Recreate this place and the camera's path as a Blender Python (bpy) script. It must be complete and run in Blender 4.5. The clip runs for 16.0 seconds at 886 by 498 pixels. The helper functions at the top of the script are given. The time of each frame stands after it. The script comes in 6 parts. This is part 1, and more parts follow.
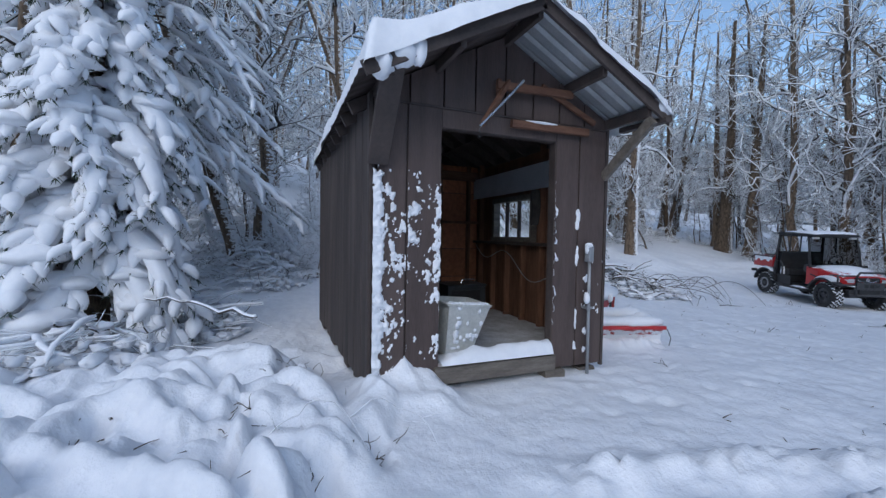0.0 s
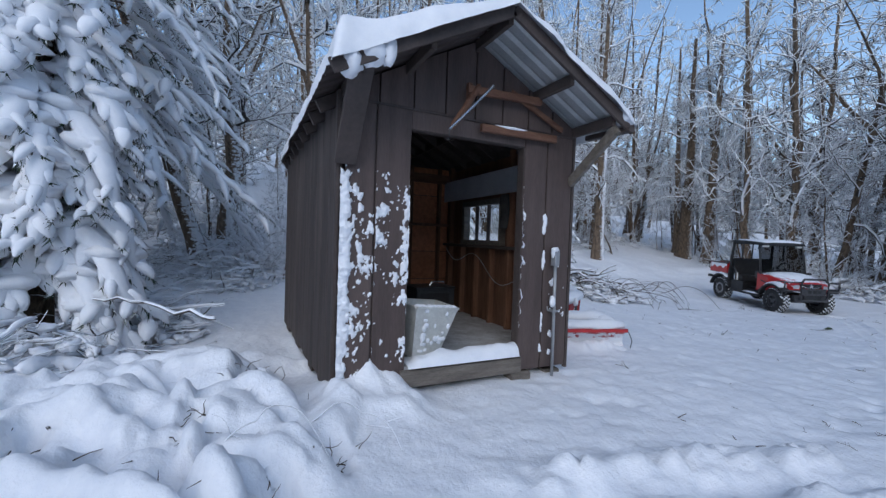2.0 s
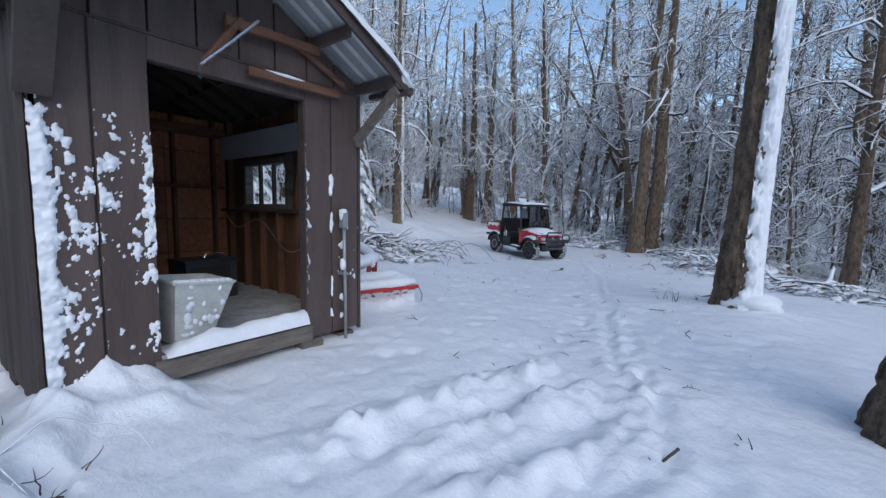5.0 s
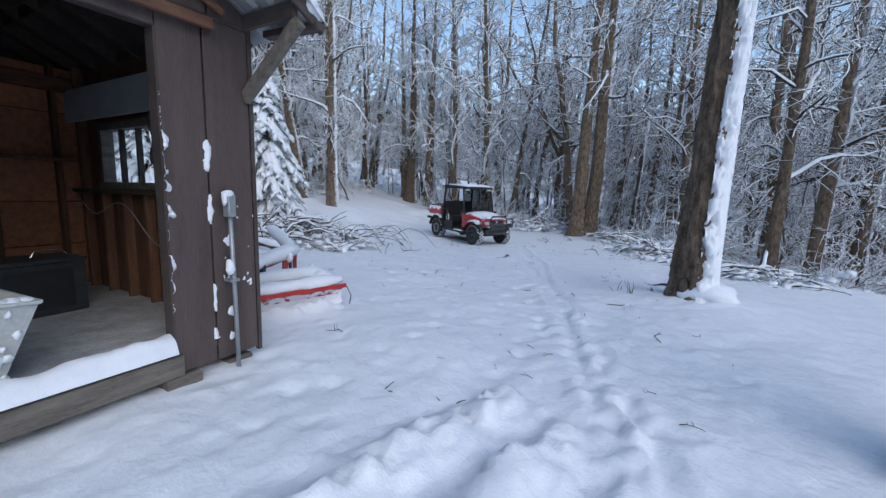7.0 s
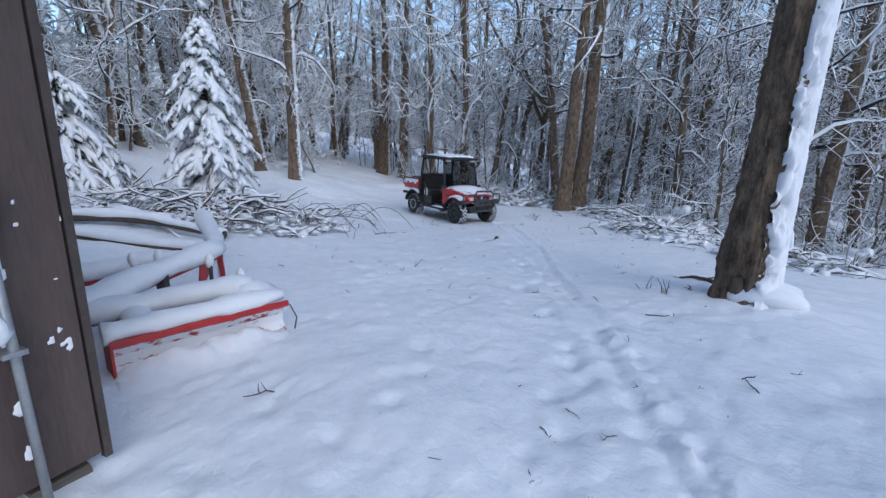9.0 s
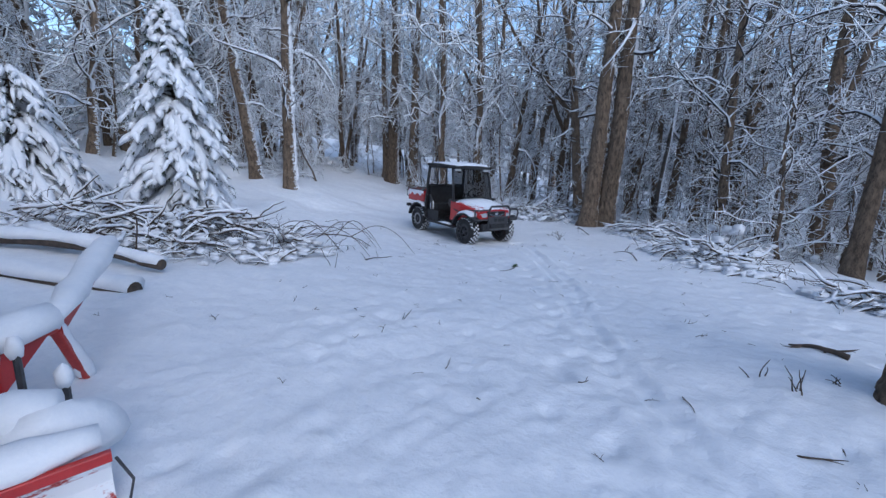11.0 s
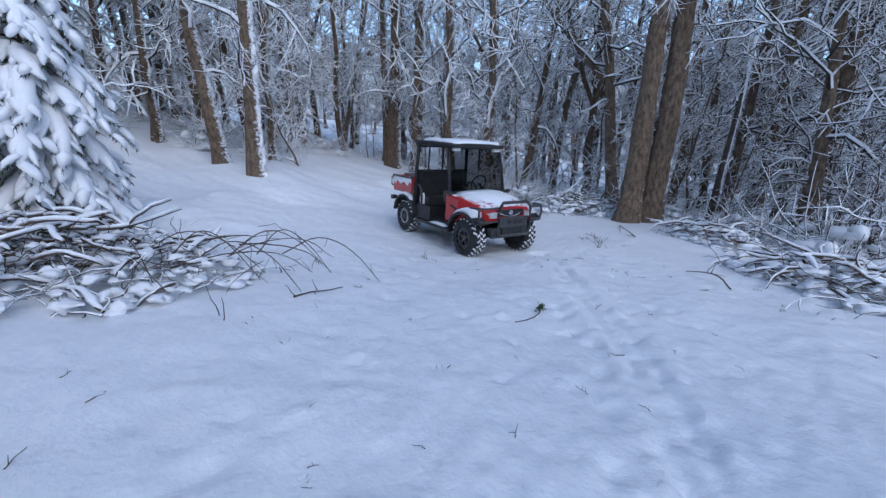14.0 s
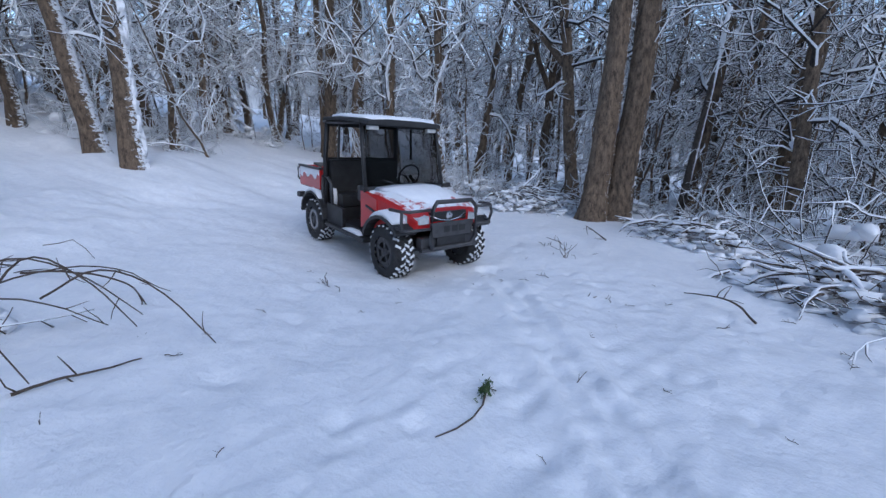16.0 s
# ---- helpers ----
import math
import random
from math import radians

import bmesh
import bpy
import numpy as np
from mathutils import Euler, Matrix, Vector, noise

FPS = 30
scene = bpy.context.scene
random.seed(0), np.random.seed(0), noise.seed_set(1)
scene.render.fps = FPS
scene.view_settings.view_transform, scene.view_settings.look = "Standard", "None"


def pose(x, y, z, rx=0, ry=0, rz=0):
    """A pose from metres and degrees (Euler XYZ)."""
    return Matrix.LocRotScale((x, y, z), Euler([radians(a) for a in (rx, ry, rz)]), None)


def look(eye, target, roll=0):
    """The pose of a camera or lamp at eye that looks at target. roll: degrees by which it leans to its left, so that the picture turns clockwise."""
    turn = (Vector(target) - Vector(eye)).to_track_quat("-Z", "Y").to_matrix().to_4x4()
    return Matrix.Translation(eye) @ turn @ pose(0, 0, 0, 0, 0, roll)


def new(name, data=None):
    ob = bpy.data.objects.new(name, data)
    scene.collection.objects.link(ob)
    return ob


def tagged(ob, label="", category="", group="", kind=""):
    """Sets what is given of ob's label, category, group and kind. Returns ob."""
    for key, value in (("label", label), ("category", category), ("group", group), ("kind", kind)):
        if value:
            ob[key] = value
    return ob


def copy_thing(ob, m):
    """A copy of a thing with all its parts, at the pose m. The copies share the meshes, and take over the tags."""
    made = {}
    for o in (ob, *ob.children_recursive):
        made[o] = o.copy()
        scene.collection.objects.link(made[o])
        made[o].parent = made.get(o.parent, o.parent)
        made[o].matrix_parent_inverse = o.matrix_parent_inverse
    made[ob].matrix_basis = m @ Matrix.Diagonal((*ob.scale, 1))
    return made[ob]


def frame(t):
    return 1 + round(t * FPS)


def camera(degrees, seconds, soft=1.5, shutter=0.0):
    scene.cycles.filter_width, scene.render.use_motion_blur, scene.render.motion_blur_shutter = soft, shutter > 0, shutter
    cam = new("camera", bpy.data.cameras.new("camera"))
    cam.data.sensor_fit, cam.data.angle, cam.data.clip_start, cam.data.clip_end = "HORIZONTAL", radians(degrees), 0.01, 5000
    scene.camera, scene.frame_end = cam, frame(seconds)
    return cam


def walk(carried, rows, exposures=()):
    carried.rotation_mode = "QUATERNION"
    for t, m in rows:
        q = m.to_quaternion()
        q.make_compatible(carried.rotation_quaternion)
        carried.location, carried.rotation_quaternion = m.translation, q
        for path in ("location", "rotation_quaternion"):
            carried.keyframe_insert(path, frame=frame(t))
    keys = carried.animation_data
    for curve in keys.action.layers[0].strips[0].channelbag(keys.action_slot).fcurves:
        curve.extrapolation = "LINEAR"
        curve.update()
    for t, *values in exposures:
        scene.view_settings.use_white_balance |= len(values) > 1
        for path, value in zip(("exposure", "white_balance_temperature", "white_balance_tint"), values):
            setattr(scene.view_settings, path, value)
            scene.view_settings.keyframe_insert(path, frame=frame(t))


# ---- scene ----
cam = camera(95.8, 16.0, soft=1.4)
PATH = [
    (0, (3.272, -0.683, 1.44), (1.417, 0.061, 1.372), 1.0),
    (0.5, (3.263, -0.636, 1.441), (1.422, 0.144, 1.38), 1.5),
    (1, (3.263, -0.643, 1.439), (1.434, 0.165, 1.381), 1.8),
    (1.5, (3.27, -0.65, 1.438), (1.454, 0.187, 1.385), 1.9),
    (2, (3.274, -0.647, 1.439), (1.475, 0.225, 1.387), 2.0),
    (2.5, (3.276, -0.636, 1.445), (1.51, 0.301, 1.388), 2.0),
    (3, (3.284, -0.625, 1.441), (1.58, 0.421, 1.372), 1.8),
    (3.5, (3.298, -0.602, 1.432), (1.697, 0.593, 1.336), 1.5),
    (4, (3.299, -0.563, 1.411), (1.833, 0.791, 1.281), 1.3),
    (4.5, (3.327, -0.538, 1.408), (2.003, 0.952, 1.243), 1.1),
    (5, (3.314, -0.415, 1.392), (2.11, 1.171, 1.2), 1.0),
    (5.2, (3.338, -0.314, 1.41), (2.159, 1.288, 1.202), 1.1),
    (7.3, (2.734, 0.573, 1.402), (1.827, 2.333, 1.119), 1.3),
    (7.5, (2.691, 0.707, 1.391), (1.809, 2.478, 1.098), 1.3),
    (8, (2.559, 1.009, 1.412), (1.697, 2.776, 1.044), 1.6),
    (8.2, (2.451, 1.129, 1.411), (1.605, 2.898, 1.02), 1.7),
    (10.3, (1.546, 2.653, 1.48), (0.716, 4.423, 1.061), 0.9),
    (10.5, (1.486, 2.824, 1.476), (0.638, 4.588, 1.066), 1.1),
    (11, (1.42, 3.28, 1.479), (0.525, 5.028, 1.102), 1.6),
    (11.5, (1.263, 3.604, 1.487), (0.314, 5.323, 1.111), 2.1),
    (12, (1.029, 3.998, 1.515), (0.053, 5.699, 1.126), 2.3),
    (12.5, (0.928, 4.489, 1.491), (-0.078, 6.168, 1.082), 2.3),
    (13, (0.75, 4.968, 1.481), (-0.255, 6.64, 1.041), 2.0),
    (13.5, (0.529, 5.524, 1.481), (-0.43, 7.218, 1.022), 1.7),
    (14, (0.438, 6.048, 1.442), (-0.513, 7.748, 0.985), 1.2),
    (14.5, (0.276, 6.555, 1.411), (-0.655, 8.262, 0.943), 1.0),
    (15, (0.148, 7.086, 1.393), (-0.755, 8.804, 0.912), 0.8),
    (15.5, (0.134, 7.575, 1.343), (-0.731, 9.312, 0.86), 1.0),
    (16, (-0.012, 7.991, 1.281), (-0.778, 9.776, 0.805), 1.3),
]
walk(cam, [(t, look(eye, target, roll)) for t, eye, target, roll in PATH], [(0, 0.66, 6200, 8), (5, 0.8, 6350, 8), (8, 0.9, 6350, 8), (10.5, 0.86, 5950, 9), (14, 0.9, 5900, 10), (16, 0.95, 5900, 10)])

# ---- light ----
world = bpy.data.worlds.new("winter_sky")
scene.world = world
world.use_nodes = True
wn = world.node_tree
sky = wn.nodes.new("ShaderNodeTexSky")
sky.sky_type = "NISHITA"
sky.sun_disc = False
sky.sun_elevation, sky.sun_rotation = radians(32), radians(127)
sky.air_density, sky.dust_density, sky.ozone_density = 1.0, 0.6, 1.5
wn.nodes["Background"].inputs["Strength"].default_value = 0.12
wn.links.new(sky.outputs["Color"], wn.nodes["Background"].inputs["Color"])
sun = new("sun", bpy.data.lights.new("sun", "SUN"))
sun.data.energy, sun.data.angle, sun.data.color = 0.6, radians(60), (1.0, 0.95, 0.9)
sun.matrix_world = look((24, -13, 24), (0, 5, 0))

# ---- mesh helpers ----
rng = np.random.default_rng(7)


def lattice(ix, iy, seed):
    h = np.sin(ix * 127.1 + iy * 311.7 + seed * 74.7) * 43758.5453
    return h - np.floor(h)


def vnoise(x, y, seed=0):
    """Smooth value noise, 0 to 1."""
    x, y = np.asarray(x, float), np.asarray(y, float)
    ix, iy = np.floor(x), np.floor(y)
    fx, fy = x - ix, y - iy
    fx, fy = fx * fx * (3 - 2 * fx), fy * fy * (3 - 2 * fy)
    a, b = lattice(ix, iy, seed), lattice(ix + 1, iy, seed)
    c, d = lattice(ix, iy + 1, seed), lattice(ix + 1, iy + 1, seed)
    return (a + (b - a) * fx) * (1 - fy) + (c + (d - c) * fx) * fy


def fractal(x, y, octaves=3, seed=0):
    total, size = 0.0, 1.0
    for k in range(octaves):
        c, s = math.cos(0.6 + 1.1 * k) * 2 ** k, math.sin(0.6 + 1.1 * k) * 2 ** k
        total = total + size * (vnoise(c * x - s * y + 3.7 * k, s * x + c * y - 1.9 * k, seed + k) - 0.5)
        size *= 0.5
    return total


class Mesh:
    """Collects vertices and faces of one part."""

    def __init__(self):
        self.v, self.f = [], []

    def add(self, verts, faces):
        n = len(self.v)
        self.v.extend(tuple(map(float, p)) for p in verts)
        self.f.extend(tuple(n + i for i in f) for f in faces)
        return self

    def box(self, lo, hi, skew=0.0):
        x0, y0, z0 = lo
        x1, y1, z1 = hi
        return self.add([(x0, y0, z0), (x1, y0, z0), (x1, y1, z0), (x0, y1, z0), (x0, y0, z1), (x1, y0, z1), (x1, y1, z1), (x0, y1, z1)],
                        [(0, 3, 2, 1), (4, 5, 6, 7), (0, 1, 5, 4), (1, 2, 6, 5), (2, 3, 7, 6), (3, 0, 4, 7)])

    def beam(self, p, q, w, h, up=(0, 0, 1), chamfer=0.12):
        """A timber from p to q, w wide and h high, with chamfered edges."""
        p, q = Vector(p), Vector(q)
        d = (q - p).normalized()
        side = d.cross(Vector(up))
        side = side.normalized() if side.length > 1e-4 else Vector((1, 0, 0))
        top = side.cross(d)
        c = chamfer * min(w, h)
        ring = [(-w / 2 + c, -h / 2), (w / 2 - c, -h / 2), (w / 2, -h / 2 + c), (w / 2, h / 2 - c), (w / 2 - c, h / 2), (-w / 2 + c, h / 2), (-w / 2, h / 2 - c), (-w / 2, -h / 2 + c)]
        verts = [e + side * a + top * b for e in (p, q) for a, b in ring]
        faces = [(k, (k + 1) % 8, 8 + (k + 1) % 8, 8 + k) for k in range(8)]
        return self.add(verts, faces + [tuple(range(7, -1, -1)), tuple(range(8, 16))])

    def tube(self, pts, radii, sides=6, cap=True, flat=1.0):
        """A tube along pts; flat squeezes it from above."""
        pts = np.asarray(pts, float)
        n = len(pts)
        radii = np.broadcast_to(np.asarray(radii, float), (n,))
        way = np.gradient(pts, axis=0)
        way /= np.linalg.norm(way, axis=1, keepdims=True) + 1e-9
        ref = np.array([0, 0, 1.0]) if abs(way[:, 2]).mean() < 0.8 else np.array([1.0, 0, 0])
        side = np.cross(way, ref)
        side /= np.linalg.norm(side, axis=1, keepdims=True) + 1e-9
        top = np.cross(side, way)
        ang = np.arange(sides) * 2 * np.pi / sides
        verts = pts[:, None] + radii[:, None, None] * (np.cos(ang)[None, :, None] * side[:, None] + flat * np.sin(ang)[None, :, None] * top[:, None])
        faces = [(i * sides + k, i * sides + (k + 1) % sides, (i + 1) * sides + (k + 1) % sides, (i + 1) * sides + k) for i in range(n - 1) for k in range(sides)]
        if cap:
            faces += [tuple(range(sides - 1, -1, -1)), tuple((n - 1) * sides + k for k in range(sides))]
        return self.add(verts.reshape(-1, 3), faces)

    def blob(self, centre, size, seed=0, rough=0.2, segs=9, rings=6):
        """A lumpy ellipsoid."""
        u, v = np.meshgrid(np.arange(segs) * 2 * np.pi / segs, np.linspace(-np.pi / 2, np.pi / 2, rings))
        n = 1 + rough * 2 * (vnoise(np.cos(u) * np.cos(v) * 1.7 + seed * 3.1, np.sin(u) * np.cos(v) * 1.7 + np.sin(v) * 1.3, seed) - 0.5)
        p = np.stack([np.cos(u) * np.cos(v) * n * size[0] + centre[0], np.sin(u) * np.cos(v) * n * size[1] + centre[1], np.sin(v) * n * size[2] + centre[2]], -1)
        faces = [(i * segs + k, i * segs + (k + 1) % segs, (i + 1) * segs + (k + 1) % segs, (i + 1) * segs + k) for i in range(rings - 1) for k in range(segs)]
        return self.add(p.reshape(-1, 3), faces)

    def disc(self, profile, axis="y", sides=24, origin=(0, 0, 0)):
        """A lathed body: profile of (radius, along)."""
        o = Vector(origin)
        verts = []
        for r, a in profile:
            for k in range(sides):
                c, s = r * math.cos(k * math.tau / sides), r * math.sin(k * math.tau / sides)
                verts.append(o + Vector({"y": (c, a, s), "x": (a, c, s), "z": (c, s, a)}[axis]))
        faces = [(i * sides + k, i * sides + (k + 1) % sides, (i + 1) * sides + (k + 1) % sides, (i + 1) * sides + k) for i in range(len(profile) - 1) for k in range(sides)]
        return self.add(verts, faces)

    def data(self, name, material, smooth=False):
        me = bpy.data.meshes.new(name)
        me.from_pydata(self.v, [], self.f)
        me.materials.append(material)
        me.polygons.foreach_set("use_smooth", np.full(len(me.polygons), smooth))
        me.update()
        return me


def recalc(me):
    bm = bmesh.new()
    bm.from_mesh(me)
    bmesh.ops.recalc_face_normals(bm, faces=bm.faces)
    bm.to_mesh(me)
    bm.free()


def part(name, mesh, material, parent=None, label="", smooth=False, fix=True):
    me = mesh.data(name, material, smooth) if isinstance(mesh, Mesh) else mesh
    if fix and len(me.polygons) < 20000:
        recalc(me)
    ob = new(name, me)
    if parent is not None:
        ob.parent = parent
    return tagged(ob, label=label) if label else ob


def thing(name, m, label, category, group="", kind=""):
    ob = new(name)
    ob.empty_display_size = 0.1
    ob.matrix_basis = m
    return tagged(ob, label, category, group, kind)


# ---- materials ----
def surf(name, c1, c2, scale=6.0, rough=0.8, bump=0.25, fine=60.0, metal=0.0, stretch=(1, 1, 1), snow=None, vary=0.0, snow_way=(0.45, 0.2, 0.87), coat=0.0, relief=0.01):
    """A surface of two mottled colours with grain and relief; snow = (level, softness): snow lies on the faces turned up and to windward."""
    m = bpy.data.materials.new(name)
    m.use_nodes = True
    nt = m.node_tree
    link, b = nt.links.new, nt.nodes["Principled BSDF"]

    def node(kind, **values):
        n = nt.nodes.new("ShaderNode" + kind)
        for k, v in values.items():
            n.inputs[k].default_value = v
        return n

    co = node("TexCoord")
    mp = node("Mapping", Scale=stretch)
    link(co.outputs["Object"], mp.inputs["Vector"])
    big = node("TexNoise", Scale=scale, Detail=5.0, Roughness=0.6)
    grain = node("TexNoise", Scale=fine, Detail=4.0, Roughness=0.65)
    for t in (big, grain):
        link(mp.outputs[0], t.inputs["Vector"])
    ramp = nt.nodes.new("ShaderNodeValToRGB")
    ramp.color_ramp.elements[0].position, ramp.color_ramp.elements[1].position = 0.35, 0.68
    ramp.color_ramp.elements[0].color, ramp.color_ramp.elements[1].color = (*c1, 1), (*c2, 1)
    blend = node("Math")
    blend.operation = "MULTIPLY_ADD"
    link(grain.outputs["Fac"], blend.inputs[0])
    blend.inputs[1].default_value = 0.45
    half = node("Math")
    half.operation = "MULTIPLY_ADD"
    link(big.outputs["Fac"], half.inputs[0])
    half.inputs[1].default_value, half.inputs[2].default_value = 0.75, -0.1
    link(half.outputs[0], blend.inputs[2])
    link(blend.outputs[0], ramp.inputs["Fac"])
    colour = ramp.outputs["Color"]
    if vary:
        info = node("ObjectInfo")
        hsv = node("HueSaturation")
        span = node("MapRange")
        span.inputs["To Min"].default_value, span.inputs["To Max"].default_value = 1 - vary, 1 + vary
        link(info.outputs["Random"], span.inputs["Value"])
        link(span.outputs["Result"], hsv.inputs["Value"])
        link(colour, hsv.inputs["Color"])
        colour = hsv.outputs["Color"]
    b.inputs["Roughness"].default_value, b.inputs["Metallic"].default_value = rough, metal
    b.inputs["Coat Weight"].default_value = coat
    if snow:
        geo = node("NewGeometry")
        dot = node("VectorMath")
        dot.operation = "DOT_PRODUCT"
        link(geo.outputs["Normal"], dot.inputs[0])
        dot.inputs[1].default_value = Vector(snow_way).normalized()
        patch = node("TexNoise", Scale=9.0, Detail=6.0, Roughness=0.72)
        flecks = node("Mapping", Scale=(1, 1, 1.8))
        link(co.outputs["Object"], flecks.inputs["Vector"])
        link(flecks.outputs[0], patch.inputs["Vector"])
        mix_in = node("Math")
        mix_in.operation = "MULTIPLY_ADD"
        link(patch.outputs["Fac"], mix_in.inputs[0])
        mix_in.inputs[1].default_value = snow[1] * 6
        link(dot.outputs["Value"], mix_in.inputs[2])
        edge = node("MapRange")
        edge.inputs["From Min"].default_value, edge.inputs["From Max"].default_value = snow[0] + snow[1] * 3, snow[0] + snow[1] * 3 + 0.12
        link(mix_in.outputs[0], edge.inputs["Value"])
        mix = node("Mix")
        mix.data_type = "RGBA"
        link(edge.outputs["Result"], mix.inputs[0])
        link(colour, mix.inputs[6])
        mix.inputs[7].default_value = (0.86, 0.88, 0.91, 1)
        colour = mix.outputs[2]
    link(colour, b.inputs["Base Color"])
    if bump:
        bp = node("Bump", Strength=bump, Distance=relief)
        link(blend.outputs[0], bp.inputs["Height"])
        link(bp.outputs[0], b.inputs["Normal"])
    return m


def glass(name, tint=(0.9, 0.95, 0.97), rough=0.02):
    m = bpy.data.materials.new(name)
    m.use_nodes = True
    b = m.node_tree.nodes["Principled BSDF"]
    b.inputs["Base Color"].default_value = (*tint, 1)
    b.inputs["Transmission Weight"].default_value, b.inputs["Roughness"].default_value, b.inputs["IOR"].default_value = 1.0, rough, 1.1
    b.inputs["Specular IOR Level"].default_value = 0.5
    return m


M_SNOW = surf("snow", (0.8, 0.82, 0.86), (0.9, 0.91, 0.93), 6.0, 0.5, 0.75, 18.0, relief=0.03)
M_SNOWLUMP = surf("snow_lumps", (0.82, 0.84, 0.88), (0.9, 0.91, 0.93), 9.0, 0.6, 0.4, 70.0, relief=0.01)
M_SIDING = surf("brown_siding", (0.062, 0.043, 0.038), (0.112, 0.08, 0.07), 2.2, 0.75, 0.25, 30.0, stretch=(3, 3, 0.35), vary=0.12, relief=0.004)
M_SIDEOLD = surf("worn_brown_siding", (0.04, 0.03, 0.026), (0.1, 0.076, 0.066), 2.6, 0.8, 0.35, 34.0, stretch=(3, 3, 0.3), vary=0.15, relief=0.005)
M_TRIM = surf("dark_brown_timber", (0.05, 0.038, 0.034), (0.09, 0.068, 0.06), 4.0, 0.75, 0.3, 30.0, relief=0.004)
M_GREYWOOD = surf("weathered_timber", (0.1, 0.085, 0.07), (0.22, 0.19, 0.16), 5.0, 0.85, 0.4, 45.0, stretch=(4, 0.6, 4), relief=0.005)
M_REDWOOD = surf("reddish_timber", (0.1, 0.042, 0.025), (0.2, 0.1, 0.06), 5.0, 0.8, 0.35, 45.0, stretch=(4, 0.7, 4), relief=0.005)
M_STUD = surf("brown_framing", (0.11, 0.05, 0.028), (0.23, 0.115, 0.066), 4.0, 0.8, 0.3, 40.0, stretch=(4, 4, 0.5), vary=0.2, relief=0.004)
M_BOARD = surf("pressed_board", (0.27, 0.105, 0.05), (0.46, 0.2, 0.1), 16.0, 0.8, 0.25, 80.0, vary=0.18, relief=0.004)
M_GREYBOARD = surf("grey_painted_board", (0.42, 0.43, 0.44), (0.55, 0.56, 0.57), 2.5, 0.7, 0.15, 40.0)
M_ROOFMETAL = surf("galvanised_roofing", (0.42, 0.45, 0.46), (0.58, 0.6, 0.61), 3.0, 0.45, 0.1, 50.0, metal=0.55)
M_FLOORDUST = surf("snow_dusted_floor", (0.32, 0.31, 0.3), (0.62, 0.63, 0.65), 5.0, 0.8, 0.2, 50.0)
M_GREYMETAL = surf("grey_conduit", (0.3, 0.31, 0.32), (0.42, 0.43, 0.44), 8.0, 0.45, 0.1, 60.0, metal=0.5)
M_WHITEPLASTIC = surf("off_white_plastic", (0.45, 0.45, 0.42), (0.62, 0.62, 0.58), 5.0, 0.5, 0.1, 40.0)
M_BLACK = surf("black_plastic", (0.012, 0.012, 0.013), (0.03, 0.03, 0.032), 8.0, 0.5, 0.15, 80.0)
M_BLACKBOX = surf("black_metal_box", (0.02, 0.022, 0.025), (0.05, 0.055, 0.06), 5.0, 0.4, 0.1, 60.0)
M_CLOTH = surf("dark_cloth", (0.03, 0.028, 0.028), (0.07, 0.065, 0.06), 10.0, 0.95, 0.4, 120.0)
M_RED = surf("red_paint", (0.4, 0.012, 0.014), (0.52, 0.022, 0.022), 3.0, 0.32, 0.06, 60.0, coat=0.4)
M_REDSNOW = surf("red_paint_with_snow", (0.4, 0.012, 0.014), (0.52, 0.022, 0.022), 3.0, 0.32, 0.06, 60.0, snow=(0.8, 0.16), snow_way=(0, 0, 1))
M_REDFADED = surf("faded_red_steel", (0.36, 0.03, 0.025), (0.52, 0.06, 0.05), 6.0, 0.6, 0.25, 50.0)
M_REDICY = surf("red_steel_crusted_with_snow", (0.34, 0.025, 0.022), (0.5, 0.05, 0.045), 6.0, 0.6, 0.25, 50.0, snow=(0.66, 0.3), snow_way=(0.96, -0.29, 0.0))
M_TYRE = surf("tyre_rubber", (0.016, 0.016, 0.017), (0.034, 0.034, 0.035), 10.0, 0.85, 0.3, 80.0)
M_TREADSNOW = surf("snow_in_tread", (0.7, 0.72, 0.75), (0.86, 0.88, 0.9), 10.0, 0.7, 0.3, 60.0)
M_GUARD = surf("dark_grey_steel", (0.05, 0.05, 0.053), (0.085, 0.085, 0.09), 8.0, 0.45, 0.1, 60.0, metal=0.3)
M_RIM = surf("rim_metal", (0.03, 0.03, 0.032), (0.06, 0.06, 0.063), 8.0, 0.4, 0.1, 60.0, metal=0.5)
M_RIMGREY = surf("rim_ring", (0.25, 0.25, 0.26), (0.4, 0.4, 0.41), 8.0, 0.5, 0.1, 60.0)
M_CHROME = surf("bright_metal", (0.55, 0.56, 0.58), (0.7, 0.7, 0.72), 8.0, 0.25, 0.05, 60.0, metal=0.9)
M_LENS = surf("headlight_lens", (0.45, 0.48, 0.5), (0.7, 0.72, 0.75), 20.0, 0.2, 0.1, 60.0, coat=0.6)
M_AMBER = surf("white_lamp_lens", (0.6, 0.6, 0.58), (0.8, 0.8, 0.78), 20.0, 0.3, 0.05, 60.0)
M_GLASS = glass("window_glass")
M_SMOKED = glass("smoked_windshield", (0.2, 0.2, 0.2))
M_BARK = surf("bark_with_snow", (0.05, 0.036, 0.026), (0.28, 0.2, 0.135), 13.0, 0.95, 1.0, 55.0, stretch=(1, 1, 0.4), snow=(0.74, 0.38), snow_way=(0.7, 0.42, 0.45), vary=0.25, relief=0.08)
